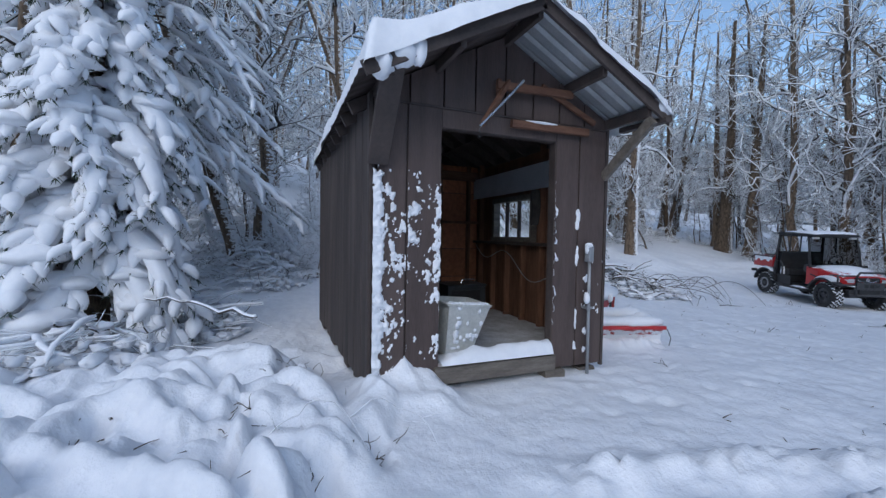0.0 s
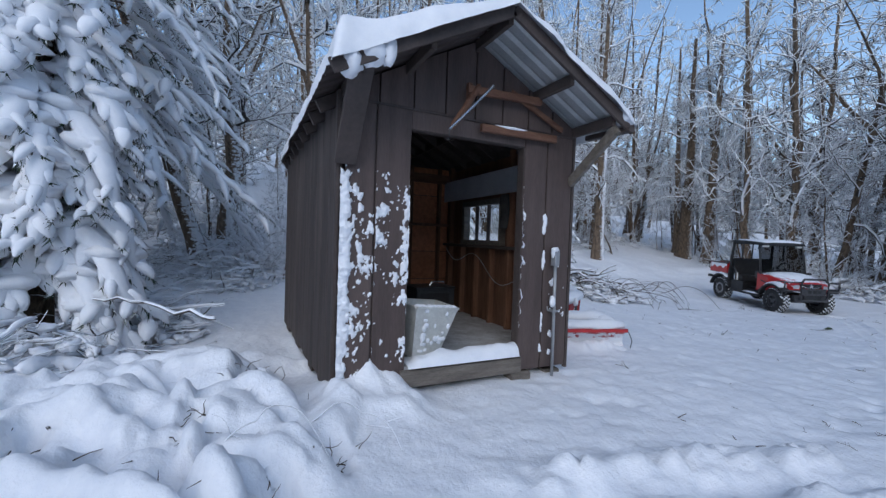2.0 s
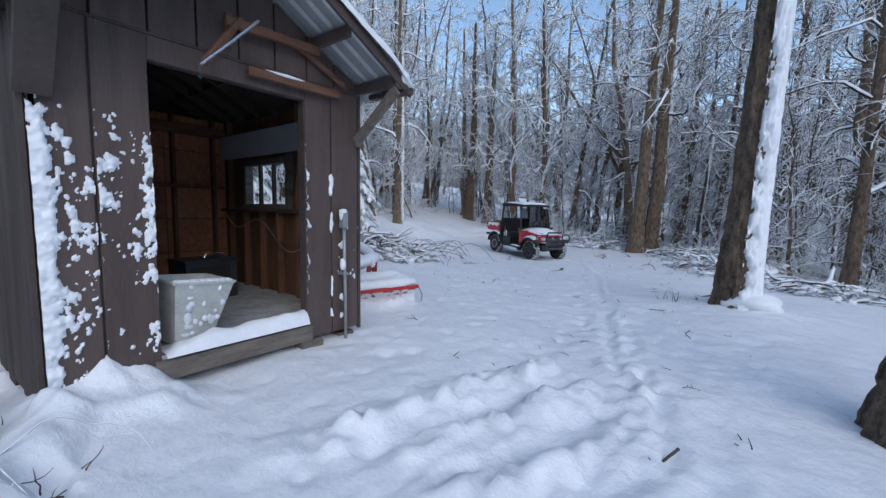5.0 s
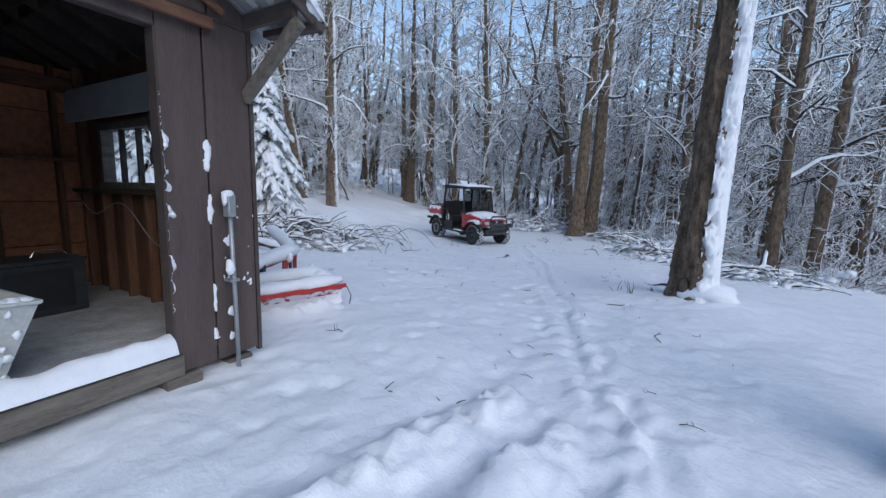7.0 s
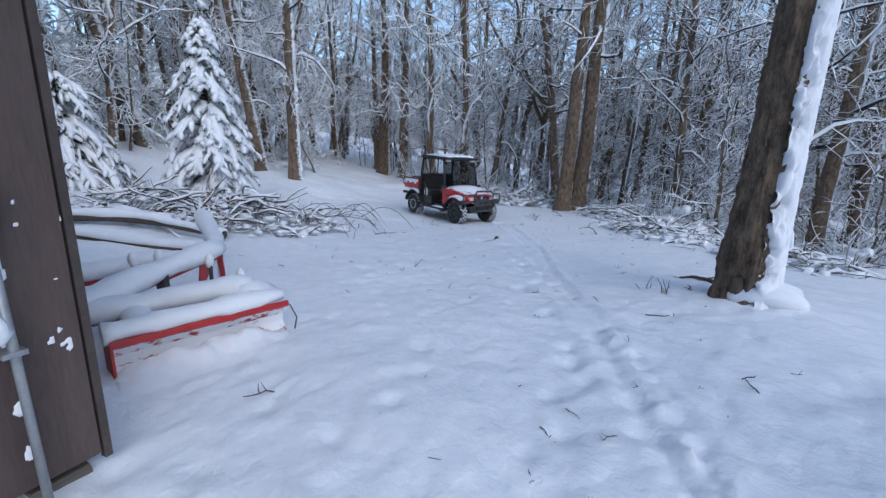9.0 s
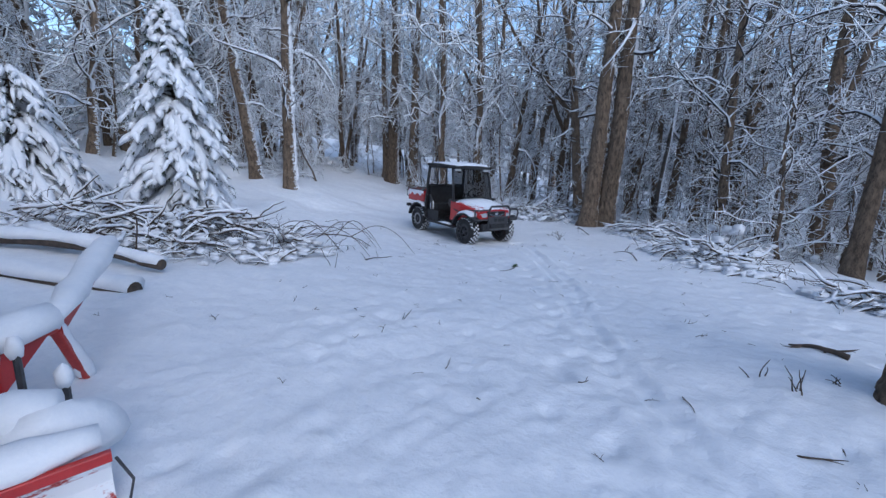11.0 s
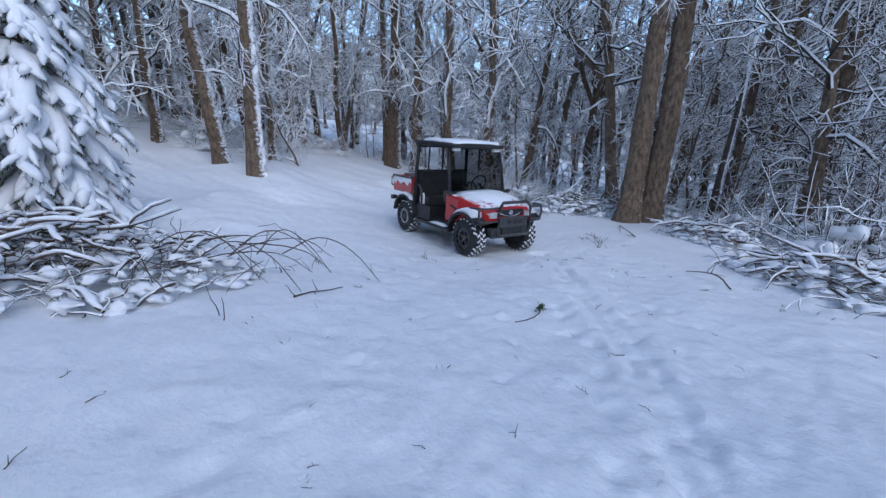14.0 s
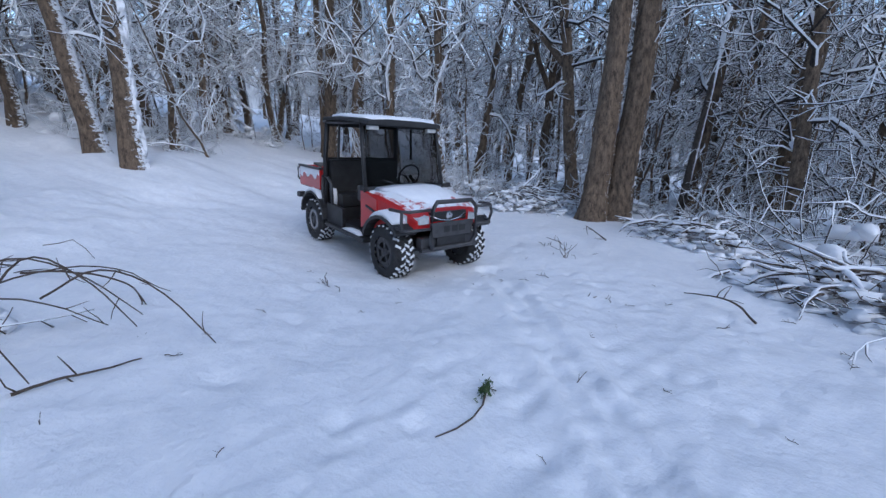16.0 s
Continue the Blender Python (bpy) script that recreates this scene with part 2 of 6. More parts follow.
M_LIMB = surf("limb_bark_with_snow", (0.03, 0.024, 0.02), (0.1, 0.08, 0.065), 9.0, 0.95, 0.5, 40.0, snow=(0.0, 0.08), snow_way=(0.35, 0.15, 0.9), vary=0.2)
M_TWIG = surf("frosted_twigs", (0.022, 0.018, 0.015), (0.08, 0.065, 0.055), 9.0, 0.95, 0.0, 40.0, snow=(-0.34, 0.1), snow_way=(0.55, -0.1, 0.8), vary=0.15)
M_STICK = surf("bare_sticks", (0.05, 0.038, 0.03), (0.12, 0.09, 0.07), 12.0, 0.9, 0.3, 60.0)
M_NEEDLE = surf("needles", (0.02, 0.035, 0.022), (0.055, 0.08, 0.05), 9.0, 0.8, 0.0, 50.0, snow=(0.55, 0.1), snow_way=(0, 0, 1))
M_SPRIG = surf("green_sprig", (0.035, 0.07, 0.025), (0.08, 0.13, 0.05), 20.0, 0.8, 0.0, 60.0)
# distance haze is mixed into these pale greys, no mist is modelled
M_HAZE = surf("woods_haze_in_colour", (0.14, 0.145, 0.155), (0.48, 0.5, 0.53), 0.5, 1.0, 0.0, 2.6, stretch=(1.6, 1.6, 0.3))

# ---- ground ----
lobes = []
for k in range(70):
    lx, ly = rng.uniform(-1.4, 2.1), rng.uniform(-3.4, -0.25)
    if lx < -0.1 and ly > -0.55 or lx > 1.2 and ly > -1.2:
        continue
    a = math.atan2(ly + 4.2, lx + 2.6) + rng.normal(0, 0.4)
    lobes.append((lx, ly, a, rng.uniform(0.3, 0.85), rng.uniform(0.09, 0.2), rng.uniform(0.1, 0.24)))
lobes += [(0.45, -0.15, -0.5, 0.6, 0.22, 0.16)]
for k in range(60):
    lx, ly = rng.uniform(-1.2, 2.0), rng.uniform(-3.0, -0.3)
    if not (lx < -0.1 and ly > -0.6 or lx > 1.2 and ly > -1.1):
        lobes.append((lx, ly, math.atan2(ly + 4.2, lx + 2.6) + rng.normal(0, 0.7), rng.uniform(0.15, 0.35), rng.uniform(0.07, 0.13), rng.uniform(0.12, 0.22)))
POCKETS = [(0.95, -0.95, 0.13), (1.45, -0.78, 0.1), (0.75, -0.14, 0.12), (1.15, -0.47, 0.14), (-0.35, -0.64, 0.12), (0.35, -0.95, 0.1), (-0.1, -0.36, 0.1), (1.75, -1.45, 0.12), (0.3, -1.75, 0.12), (1.3, -1.6, 0.1), (0.75, -1.35, 0.1)]
prints = []
for (ax, ay), (bx, by), n in (((-0.7, 5.5), (-2.0, 8.4), 9), ((2.0, 3.2), (0.4, 8.2), 14), ((0.6, 8.0), (-1.6, 13.5), 16), ((3.4, -0.3), (2.2, 3.6), 9), ((-1.5, 8.0), (-4.5, 14.5), 14), ((0.9, 1.2), (0.6, 5.2), 10)):
    for k in range(n):
        s = k / (n - 1)
        prints.append((ax + (bx - ax) * s + rng.normal(0, 0.16), ay + (by - ay) * s + rng.normal(0, 0.12), rng.uniform(0.07, 0.1), rng.uniform(0.018, 0.04)))
for k in range(850):
    prints.append((rng.uniform(-3.8, 4.6), rng.uniform(0.4, 15.5), rng.uniform(0.04, 0.08), rng.uniform(-0.022, 0.034)))
RUT = [(2.5, 1.2), (2.79, 1.51), (2.99, 1.96), (2.85, 2.54), (2.55, 3.3), (2.3, 4.1), (1.95, 5.2), (1.45, 6.25), (1.02, 7.4), (0.64, 8.6), (0.4, 9.5), (0.0, 10.3), (-0.4, 11.05), (-1.0, 12.2), (-1.4, 12.8)]


LOOP = [
    ([(1.51, 0.96), (1.54, 1.44), (1.71, 2.07), (1.99, 2.81)], 0.085, 0.12),
    ([(1.76, 1.0), (1.87, 1.4), (2.05, 2.07), (2.23, 2.51)], -0.05, 0.1),
    ([(1.9, 1.17), (2.06, 1.68), (2.28, 2.15), (2.44, 2.5)], 0.06, 0.12),
    ([(2.22, 1.16), (2.47, 1.71), (2.66, 2.27)], -0.05, 0.1),
    ([(2.02, 5.2), (2.52, 3.51), (2.81, 2.44), (2.83, 1.89), (2.58, 1.45), (2.2, 1.01)], 0.045, 0.1),
]


def soft(v, w=1.0):
    return np.logaddexp(0, v / w) * w


def to_line(x, y, pts):
    best = np.full(np.shape(x), 1e9)
    for (ax, ay), (bx, by) in zip(pts, pts[1:]):
        dx, dy = bx - ax, by - ay
        s = np.clip(((x - ax) * dx + (y - ay) * dy) / (dx * dx + dy * dy), 0, 1)
        best = np.minimum(best, np.hypot(x - ax - s * dx, y - ay - s * dy))
    return best


def broad(x, y):
    """The lie of the land."""
    x, y = np.asarray(x, float), np.asarray(y, float)
    z = 0.1 - 0.33 * (1 / (1 + np.exp(-(y - 7.0) / 1.8))) - 0.012 * np.clip(y - 14, 0, 60) - 0.1 / (1 + np.exp((y - 1.2) / 0.9)) * (x > -9) + 0.12 * np.exp(-((x - 3.1) ** 2 + (y - 6.7) ** 2) / 1.6) + 0.28 * np.exp(-((x + 10.6) / 2.0) ** 2 - ((y - 13.9) / 2.6) ** 2)
    z = z + 0.115 * soft(-x - 4.2, 0.8) + 0.15 * soft(-x - 12, 1.5) * (0.35 + 0.65 / (1 + np.exp((y - 19) / 2.5))) - 0.11 * soft(-x - 60, 4)
    edge = 1.7 + np.clip(17.7 - np.minimum(y, 20.0), -3, 12) * 0.41
    z = z - 0.19 * soft((x - edge) * 0.92 - 0.8, 0.6) * (1 / (1 + np.exp(-(y - 8) / 1.5))) + 0.13 * soft(x - 40, 3)
    return z


def tracks(x, y, z):
    """Ruts, the churned patch and the snow broken by the wheels."""
    dist = to_line(x, y, RUT)
    crumble = 0.6 + 1.2 * np.clip(fractal(x * 2.5, y * 2.5, 2, 55) + 0.25, 0, 1)
    z = z - 0.026 * np.exp(-(dist / 0.14) ** 4) * crumble + 0.018 * np.exp(-((dist - 0.21) / 0.06) ** 2) * crumble + 0.018 * np.exp(-((dist / 0.04) ** 2)) * crumble + 0.02 * np.exp(-(dist / 0.32) ** 2) * fractal(x * 12, y * 12, 2, 51)
    u, v = (x - 2.15) * 0.42 + (y - 1.9) * 0.9, -(x - 2.15) * 0.9 + (y - 1.9) * 0.42
    churn = np.clip(1.25 - np.sqrt((u / 1.25) ** 2 + (v / 0.62) ** 2) + 0.8 * fractal(x * 2.2, y * 2.2, 3, 61), 0, 0.32) / 0.32
    z = z + churn * (0.012 + 0.05 * fractal(x * 9, y * 9, 3, 71))
    rough = np.clip(0.75 + 1.9 * fractal(x * 10, y * 10, 3, 75), 0.1, 1.7)
    warp = 0.06 * fractal(x * 4, y * 4, 2, 77)
    for line, h, w in LOOP:
        z = z + 0.9 * h * (rough if h > 0 else 1) * np.exp(-((to_line(x, y, line) + warp) / w) ** 4)
    wheels = np.exp(-(((x + 2.6) * 0.888 - (y - 12.6) * 0.46) / 1.6) ** 2 - (((x + 2.6) * 0.46 + (y - 12.6) * 0.888) / 0.9) ** 2)
    return z + wheels * 0.05 * fractal(x * 4, y * 4, 3, 81)


def gz(x, y):
    x, y = np.asarray(x, float), np.asarray(y, float)
    near = np.exp(-(np.maximum(np.abs(x + 1) - 9, 0) / 6) ** 2 - (np.maximum(np.abs(y - 7) - 12, 0) / 8) ** 2)
    z = broad(x, y) + 0.05 * fractal(x * 0.9, y * 0.9, 3, 3) + near * (0.022 * fractal(x * 3.0, y * 3.0, 3, 9) + 0.034 * np.clip(fractal(x * 7.0, y * 7.0, 2, 15), 0.2, 1) + 0.016 * (0.2 - np.abs(fractal(x * 5.0, y * 5.0, 3, 17))) + 0.01 * fractal(x * 11.0, y * 11.0, 2, 19))
    wild = np.clip((np.abs(x - 0.4) - 5.5) / 3, 0, 1)
    z = z + wild * 0.28 * fractal(x * 0.8, y * 0.8, 4, 21)
    m = np.zeros(np.shape(x))
    for lx, ly, a, ln, w, h in lobes:
        dx, dy = x - lx, y - ly
        u, v = dx * math.cos(a) + dy * math.sin(a), -dx * math.sin(a) + dy * math.cos(a)
        e = 1 - (u / ln) ** 2 - (v / w) ** 2 + 0.7 * fractal(x * 3, y * 3, 3, 31)
        m = np.maximum(m, h * np.sqrt(np.clip(e, 0, None)) * (0.8 + 0.4 * (u / ln)))
    m = m * (1 + 0.28 * fractal(x * 7, y * 7, 3, 37))
    heap = np.exp(-((x + 0.02) / 0.46) ** 2 - ((y - 0.24) / 0.44) ** 4)
    z = z + 0.28 * heap * (0.9 + 0.6 * fractal(x * 5, y * 5, 3, 38))
    skirt = np.exp(-((x - 0.3) / 1.7) ** 4 - ((y + 1.7) / 1.5) ** 4)
    z = z + m + 0.22 * skirt * (1 + 0.9 * fractal(x * 2.2, y * 2.2, 3, 41)) - 0.12 * np.exp(-((x + 1.0) / 1.6) ** 2 - ((y + 0.25) / 0.3) ** 2)
    for px, py, pr in POCKETS:
        e = np.hypot((x - px) * 0.7 + (y - py) * 0.5, (y - py) * 1.2 - (x - px) * 0.3) / pr + 0.9 * fractal(x * 9, y * 9, 2, 43)
        z = z - 0.2 * np.exp(-np.clip(e, 0, None) ** 4)
    for px, py, r, d in prints:
        z = z - d * np.exp(-(((x - px) ** 2 + (y - py) ** 2) / (r * r)) ** 1.5)
    return tracks(x, y, z)


def stretchy(knots):
    out = []
    for a, b, step in knots:
        out.extend(np.linspace(a, b, max(2, int(round((b - a) / step))), endpoint=False))
    return np.array(out)


far = np.array([1.35 ** k for k in range(1, 15)])
xs = stretchy([(-26, -9, 0.5), (-9, -1.6, 0.09), (-1.6, 3.6, 0.037), (3.6, 7.5, 0.09), (7.5, 24, 0.5)])
ys = stretchy([(-16, -3.4, 0.4), (-3.4, 1.0, 0.037), (1.0, 13.5, 0.048), (13.5, 22, 0.14), (22, 44, 0.6)])
xs = np.concatenate([-26 - 6 * far[::-1], xs, 24 + 6 * far])
ys = np.concatenate([-16 - 6 * far[::-1], ys, 44 + 6 * far])
GX, GY = np.meshgrid(xs, ys, indexing="ij")
GZ = gz(GX, GY)
nx, ny = GX.shape
idx = np.arange(nx * ny).reshape(nx, ny)
quads = np.stack([idx[:-1, :-1], idx[1:, :-1], idx[1:, 1:], idx[:-1, 1:]], -1).reshape(-1, 4)
me = bpy.data.meshes.new("ground")
me.from_pydata(np.stack([GX, GY, GZ], -1).reshape(-1, 3).tolist(), [], quads.tolist())
me.polygons.foreach_set("use_smooth", np.ones(len(me.polygons), bool))
me.materials.append(M_SNOW)
tagged(new("ground", me), "trampled snow-covered ground with ruts and drifts", "ground", kind="structure")


def ground_at(x, y):
    i = min(max(int(np.searchsorted(xs, x)) - 1, 0), nx - 2)
    j = min(max(int(np.searchsorted(ys, y)) - 1, 0), ny - 2)
    u, v = (x - xs[i]) / (xs[i + 1] - xs[i]), (y - ys[j]) / (ys[j + 1] - ys[j])
    return float((GZ[i, j] * (1 - u) + GZ[i + 1, j] * u) * (1 - v) + (GZ[i, j + 1] * (1 - u) + GZ[i + 1, j + 1] * u) * v)


# woods far behind the trees, their haze painted as pale grey
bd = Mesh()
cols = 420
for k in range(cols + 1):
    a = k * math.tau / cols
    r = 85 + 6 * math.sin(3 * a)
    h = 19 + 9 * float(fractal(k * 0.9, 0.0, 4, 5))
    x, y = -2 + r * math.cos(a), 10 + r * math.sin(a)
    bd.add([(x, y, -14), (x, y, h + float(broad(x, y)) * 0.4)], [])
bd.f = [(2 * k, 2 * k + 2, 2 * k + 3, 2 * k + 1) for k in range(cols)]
tagged(part("backdrop", bd, M_HAZE, smooth=True), "distant winter woods with haze painted in as pale grey", "backdrop", kind="structure")

# ---- shed ----
W, D, DOOR_L, DOOR_R, DOOR_T, BASE, SEAM, PEAK = 2.44, 3.4, 0.6, 1.81, 2.38, 0.13, 2.55, 3.27
SLOPE = (PEAK - 2.63) / 1.22


def under_roof(y):
    return PEAK - SLOPE * abs(y - 1.22)


shed = thing("shed", Matrix(), "small dark brown wooden shed with open doorway and snowy gable roof", "shed")
front = part("front_wall", Mesh().box((-0.045, 0.0, BASE + 0.02), (-0.022, DOOR_L - 0.02, SEAM)).box((-0.045, DOOR_R + 0.02, BASE + 0.02), (-0.022, W, SEAM)).box((-0.045, DOOR_L - 0.02, DOOR_T + 0.02), (-0.022, DOOR_R + 0.02, SEAM)).add(
    [(x, y, z) for x in (-0.045, -0.022) for y, z in ((0, SEAM), (W, SEAM), (W, under_roof(W)), (1.22, PEAK), (0, under_roof(0)))],
    [(4, 3, 2, 1, 0), (5, 6, 7, 8, 9), (0, 1, 6, 5), (1, 2, 7, 6), (2, 3, 8, 7), (3, 4, 9, 8), (4, 0, 5, 9)]), M_TRIM, shed, "dark backing of the front wall")


def board(y0, y1, z0, z1, parent, x0=-0.02, x1=0.0, slope=False):
    t0, t1 = (min(z1, under_roof(y0) - 0.004), min(z1, under_roof(y1) - 0.004)) if slope else (z1, z1)
    ms = Mesh()
    ring = [(y0, z0), (y1, z0), (y1, t1)]
    if slope and y0 < 1.22 < y1:
        ring.append((1.22, under_roof(1.22) - 0.004))
    ring.append((y0, t0))
    n = len(ring)
    c = 0.004
    my, mz = (y0 + y1) / 2, (z0 + z1) / 2
    verts = [(x0, y, z) for y, z in ring] + [(x1 - c, y, z) for y, z in ring] + [(x1, y + math.copysign(c, my - y), z + math.copysign(c, mz - z)) for y, z in ring]
    faces = [(k, (k + 1) % n, n + (k + 1) % n, n + k) for k in range(n)] + [(n + k, n + (k + 1) % n, 2 * n + (k + 1) % n, 2 * n + k) for k in range(n)] + [tuple(range(2 * n, 3 * n)), tuple(range(n - 1, -1, -1))]
    return part("board", ms.add(verts, faces), M_SIDING, parent)


G = 0.007
for y0, y1 in ((0.0, 0.29), (0.29, 0.6), (1.81, 2.1), (2.1, 2.44)):
    board(y0 + G, y1 - (0 if y1 == 0.6 else G), BASE, SEAM - 0.005, front)
board(0.6, 1.81, DOOR_T, SEAM - 0.005, front)
for k in range(8):
    board(k * 0.305 + G, (k + 1) * 0.305 - G, SEAM + 0.004, 4.0, front, x1=0.012, slope=True)
part("drip_edge", Mesh().box((-0.01, 0.0, SEAM - 0.012), (0.016, W, SEAM + 0.003)), M_TRIM, front)

# side and back walls
left = part("side_wall", Mesh().add([(x, y + s, z) for s in (0.025, 0.05) for x, y, z in ((0, -0.01, BASE), (-D, -0.13, BASE), (-D, -0.13, 2.68), (0, -0.01, 2.63))],
                                    [(0, 1, 2, 3), (7, 6, 5, 4), (0, 4, 5, 1), (1, 5, 6, 2), (2, 6, 7, 3), (3, 7, 4, 0)]), M_SIDEOLD, shed, "stained brown plank side wall")
for k in range(11):
    xa, xb = -0.05 - k * 0.304, -0.05 - (k + 1) * 0.304 + 0.012
    ya, yb = -0.012 + xa * 0.035, -0.012 + xb * 0.035
    bm_side = Mesh().add([(x, y + s, z) for s in (0.0, 0.03) for x, y in ((xa, ya), (xb, yb)) for z in (BASE - 0.1 + 0.03 * (k % 3), 2.62)],
                         [(0, 1, 3, 2), (4, 6, 7, 5), (0, 2, 6, 4), (1, 5, 7, 3), (0, 4, 5, 1), (2, 3, 7, 6)])
    part("board", bm_side, M_SIDEOLD, left)
part("corner_trim", Mesh().box((-0.075, -0.034, BASE - 0.05), (-0.004, -0.006, 2.6)), M_TRIM, shed)
part("corner_trim", Mesh().box((-0.035, W, BASE - 0.03), (0.004, W + 0.03, 2.6)), M_TRIM, shed)
WX0, WX1, WZ0, WZ1 = -2.24, -1.16, 1.4, 1.99
ring_w = [(-D, BASE), (-0.035, BASE), (-0.035, 2.62), (-D, 2.62), (WX0, WZ0), (WX1, WZ0), (WX1, WZ1), (WX0, WZ1)]
right = part("side_wall", Mesh().add([(x, y, z) for y in (W - 0.025, W) for x, z in ring_w], [f for k in range(4) for n in ((k + 1) % 4,) for f in ((k, n, 4 + n, 4 + k), (8 + n, 8 + k, 12 + k, 12 + n), (k, 8 + k, 8 + n, n), (4 + n, 12 + n, 12 + k, 4 + k))]), M_STUD, shed, "reddish brown plank wall with a window")
back = part("back_wall", Mesh().add([(x, y, z) for x in (-D, -D + 0.03) for y, z in ((-0.1, BASE), (W, BASE), (W, 2.63), (1.22, PEAK), (-0.1, 2.6))],
                                    [(4, 3, 2, 1, 0), (5, 6, 7, 8, 9), (0, 1, 6, 5), (1, 2, 7, 6), (2, 3, 8, 7), (3, 4, 9, 8), (4, 0, 5, 9)]), M_TRIM, shed)
INX = -2.86
for row in range(5):
    z0 = 0.3 + row * 0.46
    for k in range(3):
        part("panel", Mesh().box((INX - 0.012, 0.06 + k * 0.78, z0 + 0.006), (INX + 0.0, 0.06 + (k + 1) * 0.78 - 0.01, z0 + 0.455)), M_BOARD, back, "rough brown pressed-board panel" if row == 0 and k == 0 else "")
for k in range(5):
    part("stud", Mesh().beam((INX + 0.045, 0.2 + k * 0.5, 0.3), (INX + 0.045, 0.2 + k * 0.5, 2.6), 0.045, 0.09, up=(1, 0, 0)), M_STUD, back)
part("rail", Mesh().beam((INX + 0.1, 0.06, 1.66), (INX + 0.1, W - 0.08, 1.66), 0.1, 0.04), M_STUD, back)
part("rail", Mesh().beam((INX + 0.06, 0.06, 2.42), (INX + 0.06, W - 0.08, 2.42), 0.09, 0.14), M_REDWOOD, back)
for k in range(7):
    x = -0.14 - k * 0.42
    if WX0 - 0.03 < x < WX1 + 0.03:
        part("stud", Mesh().beam((x, W - 0.07, 0.3), (x, W - 0.07, 1.33), 0.045, 0.085, up=(0, 1, 0)), M_STUD, right)
    else:
        part("stud", Mesh().beam((x, W - 0.07, 0.3), (x, W - 0.07, 2.6), 0.045, 0.085, up=(0, 1, 0)), M_STUD, right)
part("rail", Mesh().beam((-2.8, W - 0.09, 1.345), (-0.1, W - 0.09, 1.345), 0.12, 0.04), M_TRIM, right)
for k in range(6):
    part("stud", Mesh().beam((-0.2 - k * 0.5, 0.05, 0.3), (-0.2 - k * 0.5, 0.05, 2.58), 0.045, 0.085, up=(0, 1, 0)), M_STUD, left)
part("grey_panel", Mesh().beam((-2.82, W - 0.13, 2.21), (-0.12, W - 0.13, 2.21), 0.02, 0.32), M_GREYBOARD, right, "smooth grey painted board above the window")

win = part("window", Mesh().box((WX0, W - 0.1, WZ1 - 0.05), (WX1, W + 0.01, WZ1 + 0.02)).box((WX0, W - 0.12, WZ0 - 0.03), (WX1, W + 0.01, WZ0 + 0.035)).box((WX0, W - 0.1, WZ0 + 0.035), (WX0 + 0.06, W + 0.01, WZ1 - 0.05)).box((WX1 - 0.06, W - 0.1, WZ0 + 0.035), (WX1, W + 0.01, WZ1 - 0.05)), M_GREYWOOD, right, "grey three-pane window frame")
for k in (1, 2):
    x = WX0 + 0.06 + k * (WX1 - WX0 - 0.12) / 3
    part("mullion", Mesh().box((x - 0.016, W - 0.075, WZ0 + 0.035), (x + 0.016, W - 0.03, WZ1 - 0.05)), M_TRIM, win)
for k in range(3):
    x = WX0 + 0.06 + k * (WX1 - WX0 - 0.12) / 3
    pane = part("pane", Mesh().box((x + 0.017, W - 0.056, WZ0 + 0.037), (x + (WX1 - WX0 - 0.12) / 3 - 0.017, W - 0.052, WZ1 - 0.052)), M_GLASS, win)
    pane.visible_shadow = False
# floor, threshold, blocks
part("floor_deck", Mesh().box((-D + 0.04, 0.03, 0.24), (-0.02, W - 0.03, 0.295)), M_FLOORDUST, shed, "plank floor dusted with grey snow")
part("threshold", Mesh().beam((0.012, 0.56, 0.195), (0.012, 1.84, 0.195), 0.05, 0.15), M_GREYWOOD, shed, "weathered timber sill under the doorway")
part("skid", Mesh().beam((-0.15, 0.1, 0.16), (-0.15, W - 0.05, 0.16), 0.12, 0.12), M_GREYWOOD, shed)
part("foundation_block", Mesh().beam((-0.02, 1.72, 0.02), (-0.02, 1.95, 0.02), 0.14, 0.2), M_GREYWOOD, shed)
part("foundation_block", Mesh().beam((-0.1, 2.2, -0.02), (-0.1, 2.4, -0.02), 0.14, 0.2), M_GREYWOOD, shed)
part("door_jamb", Mesh().beam((-0.06, DOOR_L - 0.012, 0.27), (-0.06, DOOR_L - 0.012, DOOR_T), 0.1, 0.028, up=(0, 1, 0)), M_GREYWOOD, front, "worn pale door jamb")
part("door_jamb", Mesh().beam((-0.06, DOOR_R + 0.012, 0.27), (-0.06, DOOR_R + 0.012, DOOR_T), 0.1, 0.028, up=(0, 1, 0)), M_TRIM, front)
part("lintel", Mesh().beam((-0.05, DOOR_L, DOOR_T + 0.02), (-0.05, DOOR_R, DOOR_T + 0.02), 0.09, 0.05), M_TRIM, front)

